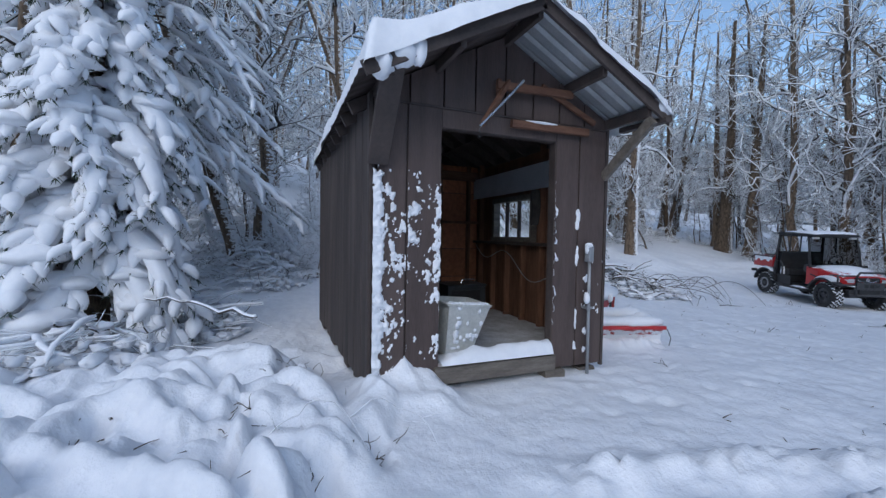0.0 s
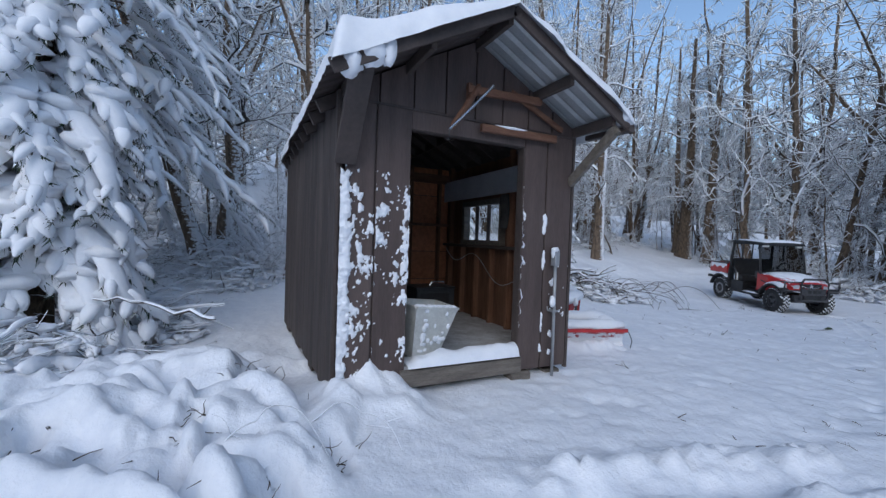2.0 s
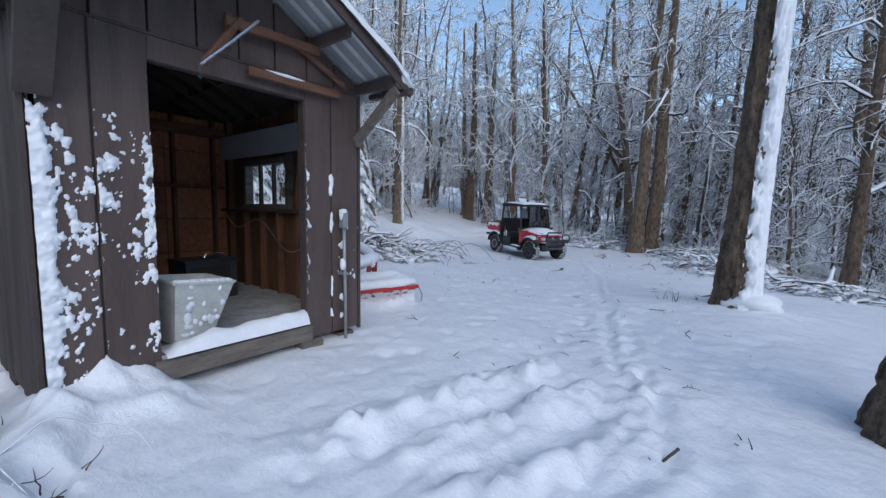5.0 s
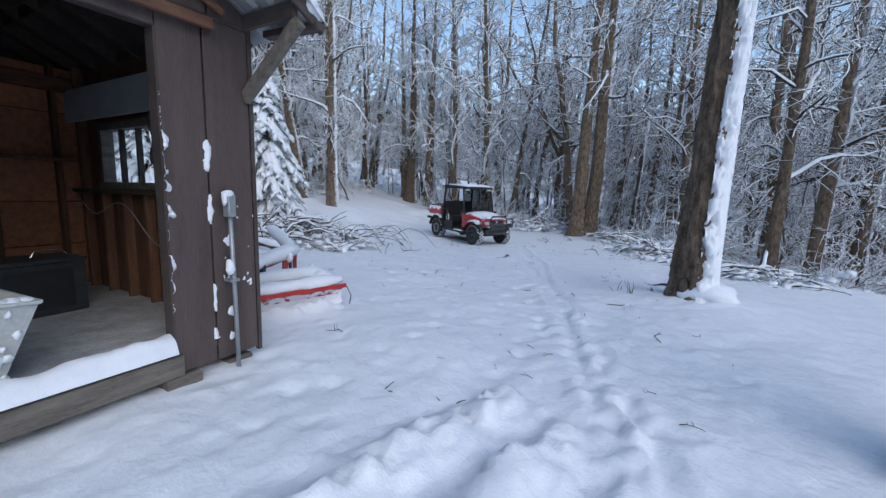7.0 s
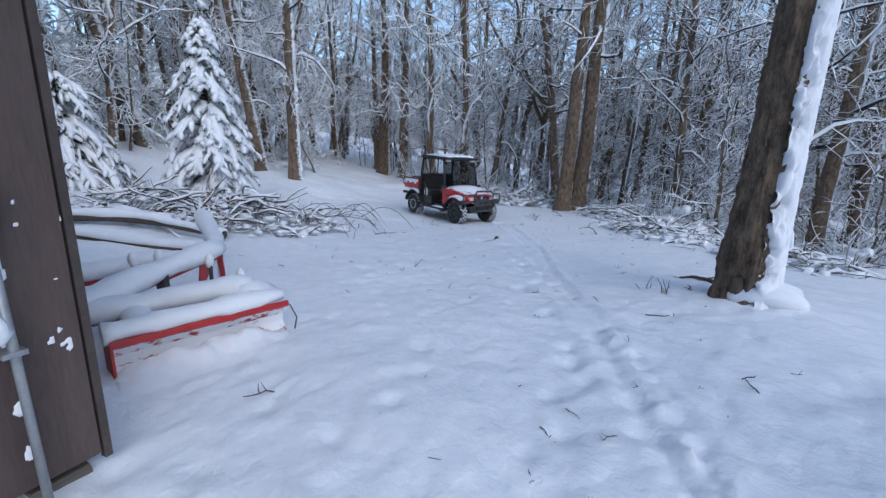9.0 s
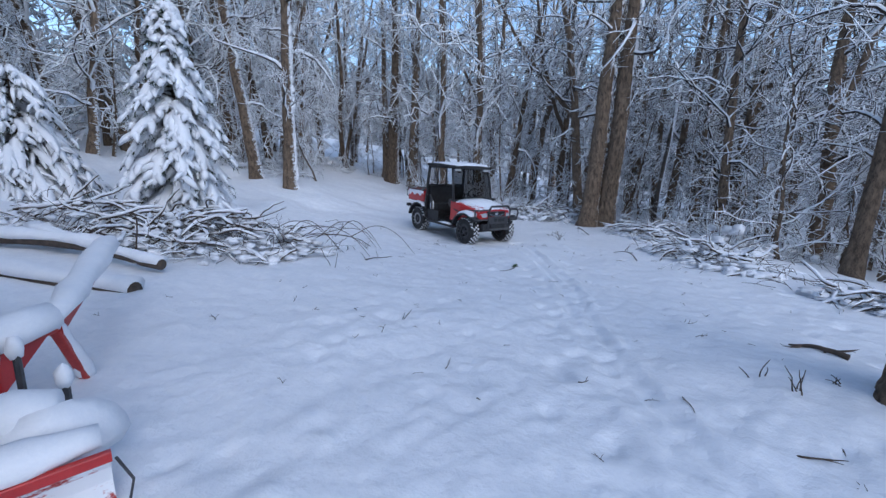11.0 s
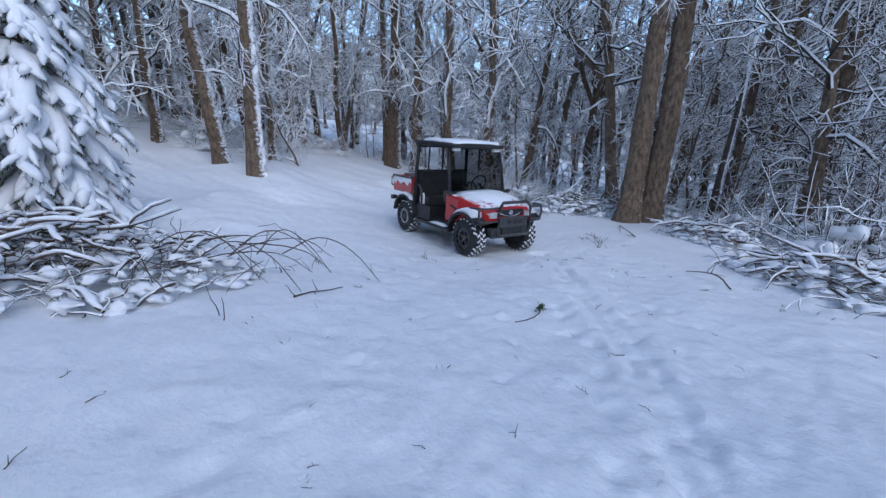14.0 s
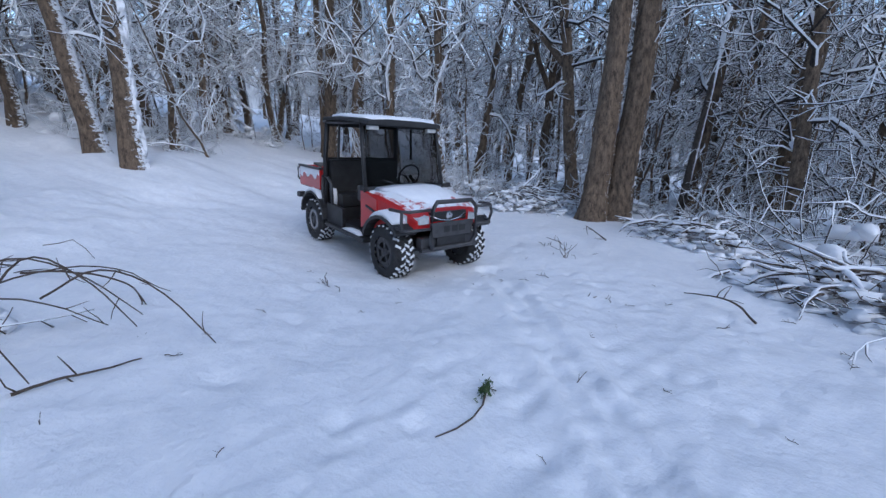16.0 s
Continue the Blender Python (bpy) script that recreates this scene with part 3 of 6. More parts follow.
# roof
RF, RB = 0.58, -D - 0.36
EAVE = 0.16
roof = part("roof", Mesh().add([(x, y, under_roof(y) + dz) for x in (RF - 0.03, RB) for dz in (0.055, 0.075) for y in (-EAVE, 1.22, W + EAVE)],
                               [(0, 1, 7, 6), (1, 2, 8, 7), (3, 9, 10, 4), (4, 10, 11, 5), (0, 3, 4, 1), (1, 4, 5, 2), (6, 7, 10, 9), (7, 8, 11, 10), (0, 6, 9, 3), (2, 5, 11, 8)]), M_TRIM, shed, "gable roof deck")
for sgn in (-1, 1):
    for k in range(5):
        xa = RF - 0.04 - k * 0.84
        xb = max(xa - 0.84, RB)
        cm = Mesh()
        cols = np.linspace(xa, xb + 0.006, 22)
        rib = np.where(np.arange(22) % 4 == 1, 0.016, 0.0)
        prof = [(-EAVE - 0.05) if sgn < 0 else (W + EAVE + 0.05), 1.22]
        verts = [(x, y, under_roof(y) + 0.024 + h) for y in prof for x, h in zip(cols, rib)] + [(x, y, under_roof(y) + 0.021 + h) for y in prof for x, h in zip(cols, rib)]
        cm.add(verts, [(i, i + 1, 22 + i + 1, 22 + i) for i in range(21)] + [(44 + i, 66 + i, 67 + i, 45 + i) for i in range(21)])
        part("metal_sheet", cm, M_TRIM if sgn < 0 else M_ROOFMETAL, roof, "ribbed pale metal roofing sheet" if k == 0 and sgn > 0 else "", fix=False)
for y in (1.22, 0.55, 0.02, 1.89, 2.42):
    part("purlin", Mesh().beam((RF - 0.04, y, under_roof(y) - 0.04), (RB + 0.05, y, under_roof(y) - 0.04), 0.045, 0.1), M_TRIM, roof)
for k in range(9):
    x = -0.2 - k * 0.42
    for sgn in (-1, 1):
        ye = -EAVE if sgn < 0 else W + EAVE
        part("rafter", Mesh().beam((x, 1.22, PEAK - 0.05), (x, ye, under_roof(ye) - 0.05), 0.045, 0.11, up=(0, 0, 1)), M_TRIM, roof)
for sgn in (-1, 1):
    ye = -EAVE - 0.03 if sgn < 0 else W + EAVE + 0.03
    part("barge_board", Mesh().beam((RF, 1.22, PEAK + 0.005), (RF, ye, under_roof(ye) + 0.005), 0.03, 0.1), M_TRIM, roof, "dark brown gable edge board")
part("brace", Mesh().beam((0.0, 2.41, 2.07), (0.56, 2.44, 2.53), 0.05, 0.1), M_GREYWOOD, roof, "mossy diagonal roof brace")
part("brace", Mesh().beam((0.03, 0.03, 2.02), (0.54, 0.03, 2.66), 0.17, 0.045), M_TRIM, roof)
part("gutter_end", Mesh().beam((0.1, 2.54, 2.54), (0.62, 2.57, 2.53), 0.08, 0.05), M_TRIM, roof)

for sgn in (-1, 1):
    ye = 0.02 if sgn < 0 else W - 0.02
    part("sheathing", Mesh().add([(x, y, under_roof(y) + dz) for x in (-0.06, RB + 0.1) for dz in (0.006, 0.014) for y in (1.22, ye)], [(0, 1, 5, 4), (2, 6, 7, 3), (0, 2, 3, 1), (4, 5, 7, 6), (0, 4, 6, 2), (1, 3, 7, 5)]), M_TRIM, roof, "dark roof boards under the metal")

# snow lying on the roof
for sgn in (-1, 1):
    sm = Mesh()
    nxs, nys = 110, 44
    gx = np.concatenate([np.linspace(RF + 0.075, RF, 10), np.linspace(RF - 0.02, RB - 0.03, nxs - 10)])
    s = np.linspace(0, 1, nys)
    X, S = np.meshgrid(gx, s, indexing="ij")
    Y = 1.22 + sgn * S * (1.22 + EAVE + 0.06 + 0.07 * fractal(X * 3, X * 0, 2, 5))
    thick = (0.21 if sgn < 0 else 0.12) * np.clip(0.55 + S * 0.9, 0, 1) * (1 + 0.5 * fractal(X * 2.4, Y * 2.4, 3, 13))
    ends = np.clip(np.minimum(X - gx[-1], gx[0] - X) / 0.06, 0, 1) ** 0.5 * np.clip((1.0 - S) / 0.05, 0.0, 1) ** 0.45
    if sgn < 0:
        thick = thick + 0.09 * np.exp(-((X - 0.52) / 0.25) ** 2 - ((S - 0.95) / 0.2) ** 2)
    Z = PEAK - SLOPE * np.abs(Y - 1.22) + 0.03 + thick * ends
    top = np.stack([X + 0.06 * fractal(Y * 4, Y * 0, 3, 19) * np.clip((X - 0.3) / 0.3, 0, 1), Y, Z], -1).reshape(-1, 3)
    n = nxs * nys
    ii = np.arange(n).reshape(nxs, nys)
    q = np.stack([ii[:-1, :-1], ii[1:, :-1], ii[1:, 1:], ii[:-1, 1:]], -1).reshape(-1, 4)
    sm.add(top, q.tolist())
    part("roof_snow", sm, M_SNOWLUMP, roof, "thick lumpy layer of snow on the roof", smooth=True)
clump = Mesh()
for k, (y, dz, sx, sy, sz) in enumerate(((-0.05, 0.0, 0.09, 0.08, 0.1), (0.09, 0.05, 0.1, 0.1, 0.12), (0.2, 0.0, 0.08, 0.05, 0.11))):
    clump.blob((0.54, y, under_roof(y) + dz), (sx, sy, sz), k, 0.3, 14, 9)
part("snow_clump", clump, M_SNOWLUMP, roof, "overhanging clump of snow on the roof corner", smooth=True)
clump = Mesh()
for k in range(4):
    clump.blob((0.53 + rng.normal(0, 0.03), 2.52 + k * 0.025, under_roof(2.54) + 0.08 - 0.02 * k), (0.08, 0.07, 0.07), k + 20, 0.3)
part("snow_clump", clump, M_SNOWLUMP, roof, smooth=True)


def stuck_snow(name, y0, y1, z0, z1, mask, x=0.001, thick=0.035, step=0.0075, seed=0, parent=None):
    """Snow blown on to the front wall: raised patches where mask is above zero."""
    yy, zz = np.arange(y0, y1 + step, step), np.arange(z0, z1 + step, step)
    Y, Z = np.meshgrid(yy, zz, indexing="ij")
    m = mask(Y, Z)
    keep = m > 0
    h = np.where(keep, np.sqrt(np.clip(m, 0, 1)) * thick * (0.8 + 0.8 * fractal(Y * 22, Z * 22, 2, seed)), -0.004)
    ms = Mesh()
    use = keep[:-1, :-1] | keep[1:, :-1] | keep[:-1, 1:] | keep[1:, 1:]
    index = -np.ones(Y.shape, int)
    for i, j in np.argwhere(use):
        for a, b in ((i, j), (i + 1, j), (i + 1, j + 1), (i, j + 1)):
            if index[a, b] < 0:
                index[a, b] = len(ms.v)
                ms.v.append((x + h[a, b], Y[a, b], Z[a, b]))
        ms.f.append((index[i, j], index[i + 1, j], index[i + 1, j + 1], index[i, j + 1]))
    return tagged(part(name, ms, M_SNOWLUMP, parent, "snow stuck in patches to the siding", smooth=True, fix=False), kind="stuff")


stuck_snow("wind_blown_snow", 0.0, 0.285, 0.2, 2.03, lambda y, z: 1.6 * np.exp(-(y / 0.08) ** 4) - 0.3 + 1.7 * fractal(y * 22, z * 15, 4, 3) + 1.0 * fractal(y * 4, z * 3, 2, 4) + 0.9 * fractal(y * 50, z * 36, 2, 6) - np.clip((z - 1.8) * 3.0, 0, 2) + 0.3 * np.exp(-((z - 1.35) / 0.4) ** 2) - np.clip(y - 0.18, 0, 1) * 3, parent=front, seed=3)
stuck_snow("wind_blown_snow", 0.3, 0.595, 0.35, 1.98, lambda y, z: -0.48 + 1.8 * fractal(y * 19, z * 13, 4, 8) + 1.1 * fractal(y * 4, z * 3.4, 2, 9) + 0.9 * fractal(y * 50, z * 36, 2, 11) + 0.55 * np.exp(-((y - 0.585) / 0.05) ** 2) * (z < 1.8) + 0.35 * np.exp(-((y - 0.305) / 0.02) ** 2) - np.clip(0.9 - z, 0, 0.5) * 0.9 - np.clip(z - 1.75, 0, 1) * 1.2, parent=front, seed=5)
stuck_snow("wind_blown_snow", 1.811, 1.86, 0.5, 2.0, lambda y, z: 0.2 - (y - 1.811) / 0.045 + 1.6 * fractal(y * 20, z * 14, 3, 12) - np.clip(0.9 - z, 0, 1), parent=front, seed=7)
stuck_snow("wind_blown_snow", 2.06, 2.13, 0.3, 1.9, lambda y, z: -0.1 - np.abs(y - 2.1) / 0.03 + 1.9 * fractal(y * 14, z * 9, 3, 15), thick=0.02, parent=front, seed=8)
stuck_snow("wind_blown_snow", 2.14, 2.43, 0.2, 1.3, lambda y, z: -0.8 + 1.7 * fractal(y * 18, z * 14, 3, 22) + 0.35 * np.exp(-((y - 2.21) / 0.03) ** 2), thick=0.015, parent=front, seed=9)
stuck_snow("wind_blown_snow", 0.05, 0.12, 2.1, 2.35, lambda y, z: 0.2 - np.abs(y - 0.085) / 0.02 + 1.6 * fractal(y * 14, z * 9, 3, 25) , thick=0.02, x=0.03, parent=front, seed=10)
sill = Mesh()
sx, sy = np.meshgrid(np.linspace(-0.3, 0.06, 16), np.linspace(0.62, 1.8, 60), indexing="ij")
sz = 0.292 + 0.115 * np.clip((sx + 0.3) / 0.25, 0, 1) ** 1.3 * np.sqrt(np.clip((0.06 - sx) / 0.05, 0, 1)) * (0.85 + 0.6 * fractal(sx * 5, sy * 5, 3, 2)) * np.clip((sy - 0.62) / 0.12, 0.35, 1)
jj = np.arange(16 * 60).reshape(16, 60)
sill.add(np.stack([sx, sy, sz], -1).reshape(-1, 3), np.stack([jj[:-1, :-1], jj[1:, :-1], jj[1:, 1:], jj[:-1, 1:]], -1).reshape(-1, 4).tolist())
part("sill_snow", sill, M_SNOWLUMP, shed, "ridge of snow along the doorway sill", smooth=True)

# broken door track above the doorway
track = thing("door_track", Matrix(), "broken reddish wooden door track hanging over the doorway", "door track")
part("beam", Mesh().beam((0.1, 1.08, 2.78), (0.1, 1.9, 2.81), 0.045, 0.07), M_REDWOOD, track)
part("beam", Mesh().beam((0.06, 1.26, 2.475), (0.06, 2.14, 2.485), 0.045, 0.07), M_REDWOOD, track)
part("beam", Mesh().beam((0.06, 1.58, 2.86), (0.06, 2.22, 2.585), 0.03, 0.05), M_REDWOOD, track)
part("hanger", Mesh().beam((0.06, 1.12, 2.85), (0.06, 1.12, 2.6), 0.04, 0.05, up=(1, 0, 0)), M_REDWOOD, track)
part("strut", Mesh().beam((0.1, 1.2, 2.83), (0.3, 0.84, 2.36), 0.035, 0.045), M_REDWOOD, track)
part("pole", Mesh().tube([(0.26, 1.25, 2.79), (0.29, 1.05, 2.58), (0.33, 0.8, 2.33)], [0.014, 0.013, 0.011], 8), M_CHROME, track, "thin pale rod crusted with snow")
part("hook", Mesh().tube([(0.33, 0.8, 2.34), (0.33, 0.8, 2.29), (0.33, 0.815, 2.26), (0.33, 0.8, 2.24), (0.33, 0.785, 2.26)], 0.006, 6), M_GUARD, track)
part("snow", Mesh().blob((0.07, 1.6, 2.513), (0.02, 0.18, 0.014), 4, 0.3), M_SNOWLUMP, track, smooth=True)

# meter box on its conduit
meter = thing("electrical_box", Matrix(), "grey outdoor electrical box on a conduit pipe, capped with snow", "electrical box")
part("box", Mesh().beam((0.065, 2.2, 1.2), (0.065, 2.2, 1.36), 0.06, 0.075, up=(1, 0, 0)), M_GREYMETAL, meter)
part("conduit", Mesh().tube([(0.07, 2.2, 1.21), (0.065, 2.21, 0.7), (0.06, 2.22, -0.05)], 0.016, 10), M_GREYMETAL, meter, smooth=True)
part("strap", Mesh().box((0.005, 2.17, 0.72), (0.09, 2.24, 0.74)), M_GREYMETAL, meter)
part("snow_cap", Mesh().blob((0.075, 2.18, 1.365), (0.036, 0.045, 0.025), 2, 0.25).blob((0.08, 2.155, 1.33), (0.024, 0.018, 0.055), 5, 0.3), M_SNOWLUMP, meter, smooth=True)
part("snow_cap", Mesh().blob((0.075, 2.18, 0.83), (0.03, 0.035, 0.06), 7, 0.3), M_SNOWLUMP, meter, smooth=True)

# things in the shed
bin_ = thing("plastic_tub", pose(-0.34, 0.88, 0.3, -6, 4, 12), "off-white plastic tub spattered with snow, standing in the doorway", "tub")
tub = Mesh()
ring0 = [(-0.13, -0.17), (0.13, -0.17), (0.13, 0.13), (-0.13, 0.13)]
ring1 = [(-0.19, -0.25), (0.19, -0.25), (0.19, 0.25), (-0.19, 0.25)]
tub.add([(x, y, 0.0) for x, y in ring0] + [(x, y, 0.5) for x, y in ring1] + [(x * 0.93, y * 0.93, 0.5) for x, y in ring1] + [(x * 0.9, y * 0.9, 0.02) for x, y in ring0],
        [(3, 2, 1, 0)] + [(k, (k + 1) % 4, 4 + (k + 1) % 4, 4 + k) for k in range(4)] + [(4 + k, 4 + (k + 1) % 4, 8 + (k + 1) % 4, 8 + k) for k in range(4)] + [(8 + k, 8 + (k + 1) % 4, 12 + (k + 1) % 4, 12 + k) for k in range(4)] + [(12, 13, 14, 15)])
part("body", tub, M_WHITEPLASTIC, bin_)
rim = Mesh()
for k in range(4):
    (xa, ya), (xb, yb) = ring1[k], ring1[(k + 1) % 4]
    rim.beam((xa, ya, 0.495), (xb, yb, 0.495), 0.03, 0.02)
part("rim", rim, M_WHITEPLASTIC, bin_)
tubsnow = Mesh()
for k in range(30):
    s, u = rng.uniform(0.1, 0.98), rng.uniform(-0.2, 1.0)
    tubsnow.blob((0.13 + 0.06 * s + 0.004, -0.17 - 0.08 * s + (0.3 + 0.2 * s) * np.clip(u, 0.25, 1), 0.5 * s), (0.012, rng.uniform(0.012, 0.035), rng.uniform(0.012, 0.03)), k, 0.4, 7, 5)
for k in range(8):
    tubsnow.blob((0.17, -0.22 + k * 0.06, 0.51), (0.035, 0.045, 0.016), k, 0.3, 7, 5)
tagged(part("snow", tubsnow, M_SNOWLUMP, bin_, smooth=True), kind="stuff")

heater = thing("black_box", pose(-1.85, 1.64, 0.296, 0, 0, 4), "black metal box with a wire handle on the shed floor", "metal box")
part("body", Mesh().beam((0, -0.29, 0.23), (0, 0.29, 0.23), 0.42, 0.46, chamfer=0.05), M_BLACKBOX, heater)
part("lid", Mesh().beam((0, -0.3, 0.465), (0, 0.3, 0.465), 0.44, 0.03), M_BLACKBOX, heater)
part("handle", Mesh().tube([(0.02, 0.0, 0.48), (0.02, 0.03, 0.53), (0.02, 0.22, 0.53), (0.02, 0.25, 0.48)], 0.008, 6), M_CHROME, heater)
part("front_plate", Mesh().box((0.205, -0.24, 0.06), (0.214, 0.2, 0.4)), M_BLACK, heater)

crate = thing("dark_crate", pose(-2.3, 0.95, 0.296, 0, 0, -6), "dark plastic crate against the back wall", "crate")
part("body", Mesh().beam((0, -0.24, 0.17), (0, 0.24, 0.17), 0.34, 0.34, chamfer=0.06), M_BLACK, crate)
part("rim", Mesh().beam((0, -0.25, 0.335), (0, 0.25, 0.335), 0.36, 0.025), M_BLACK, crate)

rag = Mesh()
ry, rz = np.meshgrid(np.linspace(0, 1, 10), np.linspace(0, 1, 14), indexing="ij")
half = 0.09 * (0.5 + 0.5 * np.sin(rz * 2.6 + 0.4))
px = -1.02 + (ry - 0.5) * 2 * half
py = W - 0.15 - 0.05 * np.sin(ry * 3.14) * (1 + 0.4 * np.sin(rz * 9))
pz = 2.03 - rz * 0.44
kk = np.arange(140).reshape(10, 14)
fq = np.stack([kk[:-1, :-1], kk[1:, :-1], kk[1:, 1:], kk[:-1, 1:]], -1).reshape(-1, 4)
rag.add(np.stack([px, py, pz], -1).reshape(-1, 3), fq.tolist())
rag.add(np.stack([px, np.full_like(py, W - 0.135), pz], -1).reshape(-1, 3), fq[:, ::-1].tolist())
tagged(part("hanging_cloth", rag, M_CLOTH, smooth=True), "dark work glove hanging beside the shed window", "cloth")
wire = Mesh()
wire.tube([(-2.7 + 0.1 * k, W - 0.14, 1.3 - 0.12 * math.sin(k * 0.5) - 0.02 * k) for k in range(22)], 0.006, 5)
tagged(part("cable", wire, M_GREYMETAL, smooth=True), "thin pale cable slung along the inner wall", "cable")

# ---- utility vehicle ----
utv = thing("utility_vehicle", pose(-3.09, 13.0, -0.175, 0, 2.4, -27.4), "red and black utility vehicle with roof, dusted with snow", "utility vehicle")


def wheel(x, y, side, grey):
    hub = part("wheel", Mesh().disc([(0.19, -0.1), (0.2, 0.1), (0.12, 0.1), (0.12, -0.1), (0.19, -0.1)], "y", 24, (x, y, 0.325)), M_RIM, utv, smooth=False)
    part("tyre", Mesh().disc([(0.19, -0.115), (0.24, -0.128), (0.285, -0.125), (0.312, -0.1), (0.316, 0.0), (0.312, 0.1), (0.285, 0.125), (0.24, 0.128), (0.19, 0.115)], "y", 32, (x, y, 0.325)), M_TYRE, hub, smooth=True)
    lugs = Mesh()
    packed = Mesh()
    for k in range(22):
        for j, yy in enumerate((-0.085, -0.028, 0.028, 0.085)):
            a = (k + (j % 2) * 0.5) * math.tau / 22
            c, s = math.cos(a), math.sin(a)
            t = Vector((-s, 0, c))
            o = Vector((x + 0.318 * c, y + yy, 0.325 + 0.318 * s))
            way = t * 0.026 + Vector((0, (0.02 if j % 2 else -0.02), 0))
            lugs.beam(o - way, o + way, 0.024, 0.026, up=(c, 0, s))
            a += math.tau / 44
            c, s = math.cos(a), math.sin(a)
            o = Vector((x + 0.313 * c, y + yy, 0.325 + 0.313 * s))
            t = Vector((-s, 0, c))
            way = t * 0.02 + Vector((0, (0.03 if j % 2 else -0.03), 0))
            if k % 7 != j:
                packed.beam(o - way, o + way, 0.028, 0.016, up=(c, 0, s))
    tagged(part("tread", lugs, M_TYRE, hub, fix=False), kind="stuff")
    tagged(part("packed_snow", packed, M_TREADSNOW, hub, "white snow packed in the tread", fix=False), kind="stuff")
    part("hub_cap", Mesh().disc([(0.0, 0.11 * side), (0.05, 0.108 * side), (0.06, 0.08 * side), (0.06, 0.0)], "y", 16, (x, y, 0.325)), M_GUARD, hub, smooth=True)
    if grey:
        part("rim_ring", Mesh().disc([(0.12, 0.1 * side), (0.125, 0.116 * side), (0.155, 0.116 * side), (0.16, 0.1 * side)], "y", 24, (x, y, 0.325)), M_RIMGREY, hub, smooth=True)
    for k in range(5):
        a = k * math.tau / 5 + 0.3
        part("spoke", Mesh().beam((x + 0.05 * math.cos(a), y + 0.085 * side, 0.325 + 0.05 * math.sin(a)), (x + 0.17 * math.cos(a), y + 0.095 * side, 0.325 + 0.17 * math.sin(a)), 0.045, 0.02, up=(0, 1, 0)), M_RIM, hub)


for x in (1.05, -1.05):
    for side in (-1, 1):
        wheel(x, 0.57 * side, side, x < 0)


def loft(sections, closed_ends=True):
    """A body through rings of points, all of one length."""
    ms = Mesh()
    n = len(sections[0])
    verts = [p for ring in sections for p in ring]
    faces = [(i * n + k, i * n + (k + 1) % n, (i + 1) * n + (k + 1) % n, (i + 1) * n + k) for i in range(len(sections) - 1) for k in range(n)]
    if closed_ends:
        faces += [tuple(range(n - 1, -1, -1)), tuple((len(sections) - 1) * n + k for k in range(n))]
    return ms.add(verts, faces)


def ring_yz(x, half, z0, z1, crown=0.03, corner=0.06):
    return [(x, -half, z0), (x, half, z0), (x, half, z1 - corner), (x, half - corner * 0.35, z1 - corner * 0.3), (x, half - corner, z1), (x, half * 0.45, z1 + crown), (x, -half * 0.45, z1 + crown), (x, -half + corner, z1), (x, -half + corner * 0.35, z1 - corner * 0.3), (x, -half, z1 - corner)]


part("chassis", Mesh().beam((-1.5, 0, 0.42), (1.25, 0, 0.42), 0.6, 0.16).beam((-1.05, -0.5, 0.33), (-1.05, 0.5, 0.33), 0.1, 0.1).beam((1.05, -0.5, 0.33), (1.05, 0.5, 0.33), 0.1, 0.1).beam((-0.5, 0, 0.37), (0.6, 0, 0.37), 1.1, 0.1), M_BLACK, utv)
hood = part("hood", loft([ring_yz(0.5, 0.62, 0.52, 0.98, 0.02), ring_yz(0.8, 0.6, 0.55, 0.97, 0.03), ring_yz(1.1, 0.55, 0.6, 0.91, 0.035), ring_yz(1.32, 0.5, 0.62, 0.83, 0.03), ring_yz(1.4, 0.45, 0.63, 0.76, 0.015, 0.04)]), M_REDSNOW, utv, "glossy red hood", smooth=False)
hs = []
for x, half, z in ((0.52, 0.52, 0.99), (0.7, 0.47, 0.99), (0.85, 0.4, 0.98), (1.05, 0.36, 0.94), (1.2, 0.2, 0.895), (1.28, 0.08, 0.865)):
    t = 0.024 if x < 1.15 else 0.012
    hs.append([(x, -half, z - 0.01), (x, half, z - 0.01), (x, half * 0.9, z + t), (x, half * 0.45, z + t + 0.03), (x, -half * 0.45, z + t + 0.025), (x, -half * 0.9, z + t)])
part("hood_snow", loft(hs), M_SNOWLUMP, hood, "thin cap of snow on the hood", smooth=True)
part("grille", Mesh().beam((1.385, -0.27, 0.77), (1.385, 0.27, 0.77), 0.05, 0.11), M_BLACK, hood)
part("emblem", Mesh().disc([(0.0, 1.425), (0.045, 1.42), (0.05, 1.405)], "x", 16, (0, 0, 0.775)), M_CHROME, hood)
part("grille_trim", Mesh().tube([(1.4, -0.27, 0.79), (1.415, -0.14, 0.735), (1.42, 0, 0.715), (1.415, 0.14, 0.735), (1.4, 0.27, 0.79)], 0.012, 6), M_CHROME, hood, smooth=True)
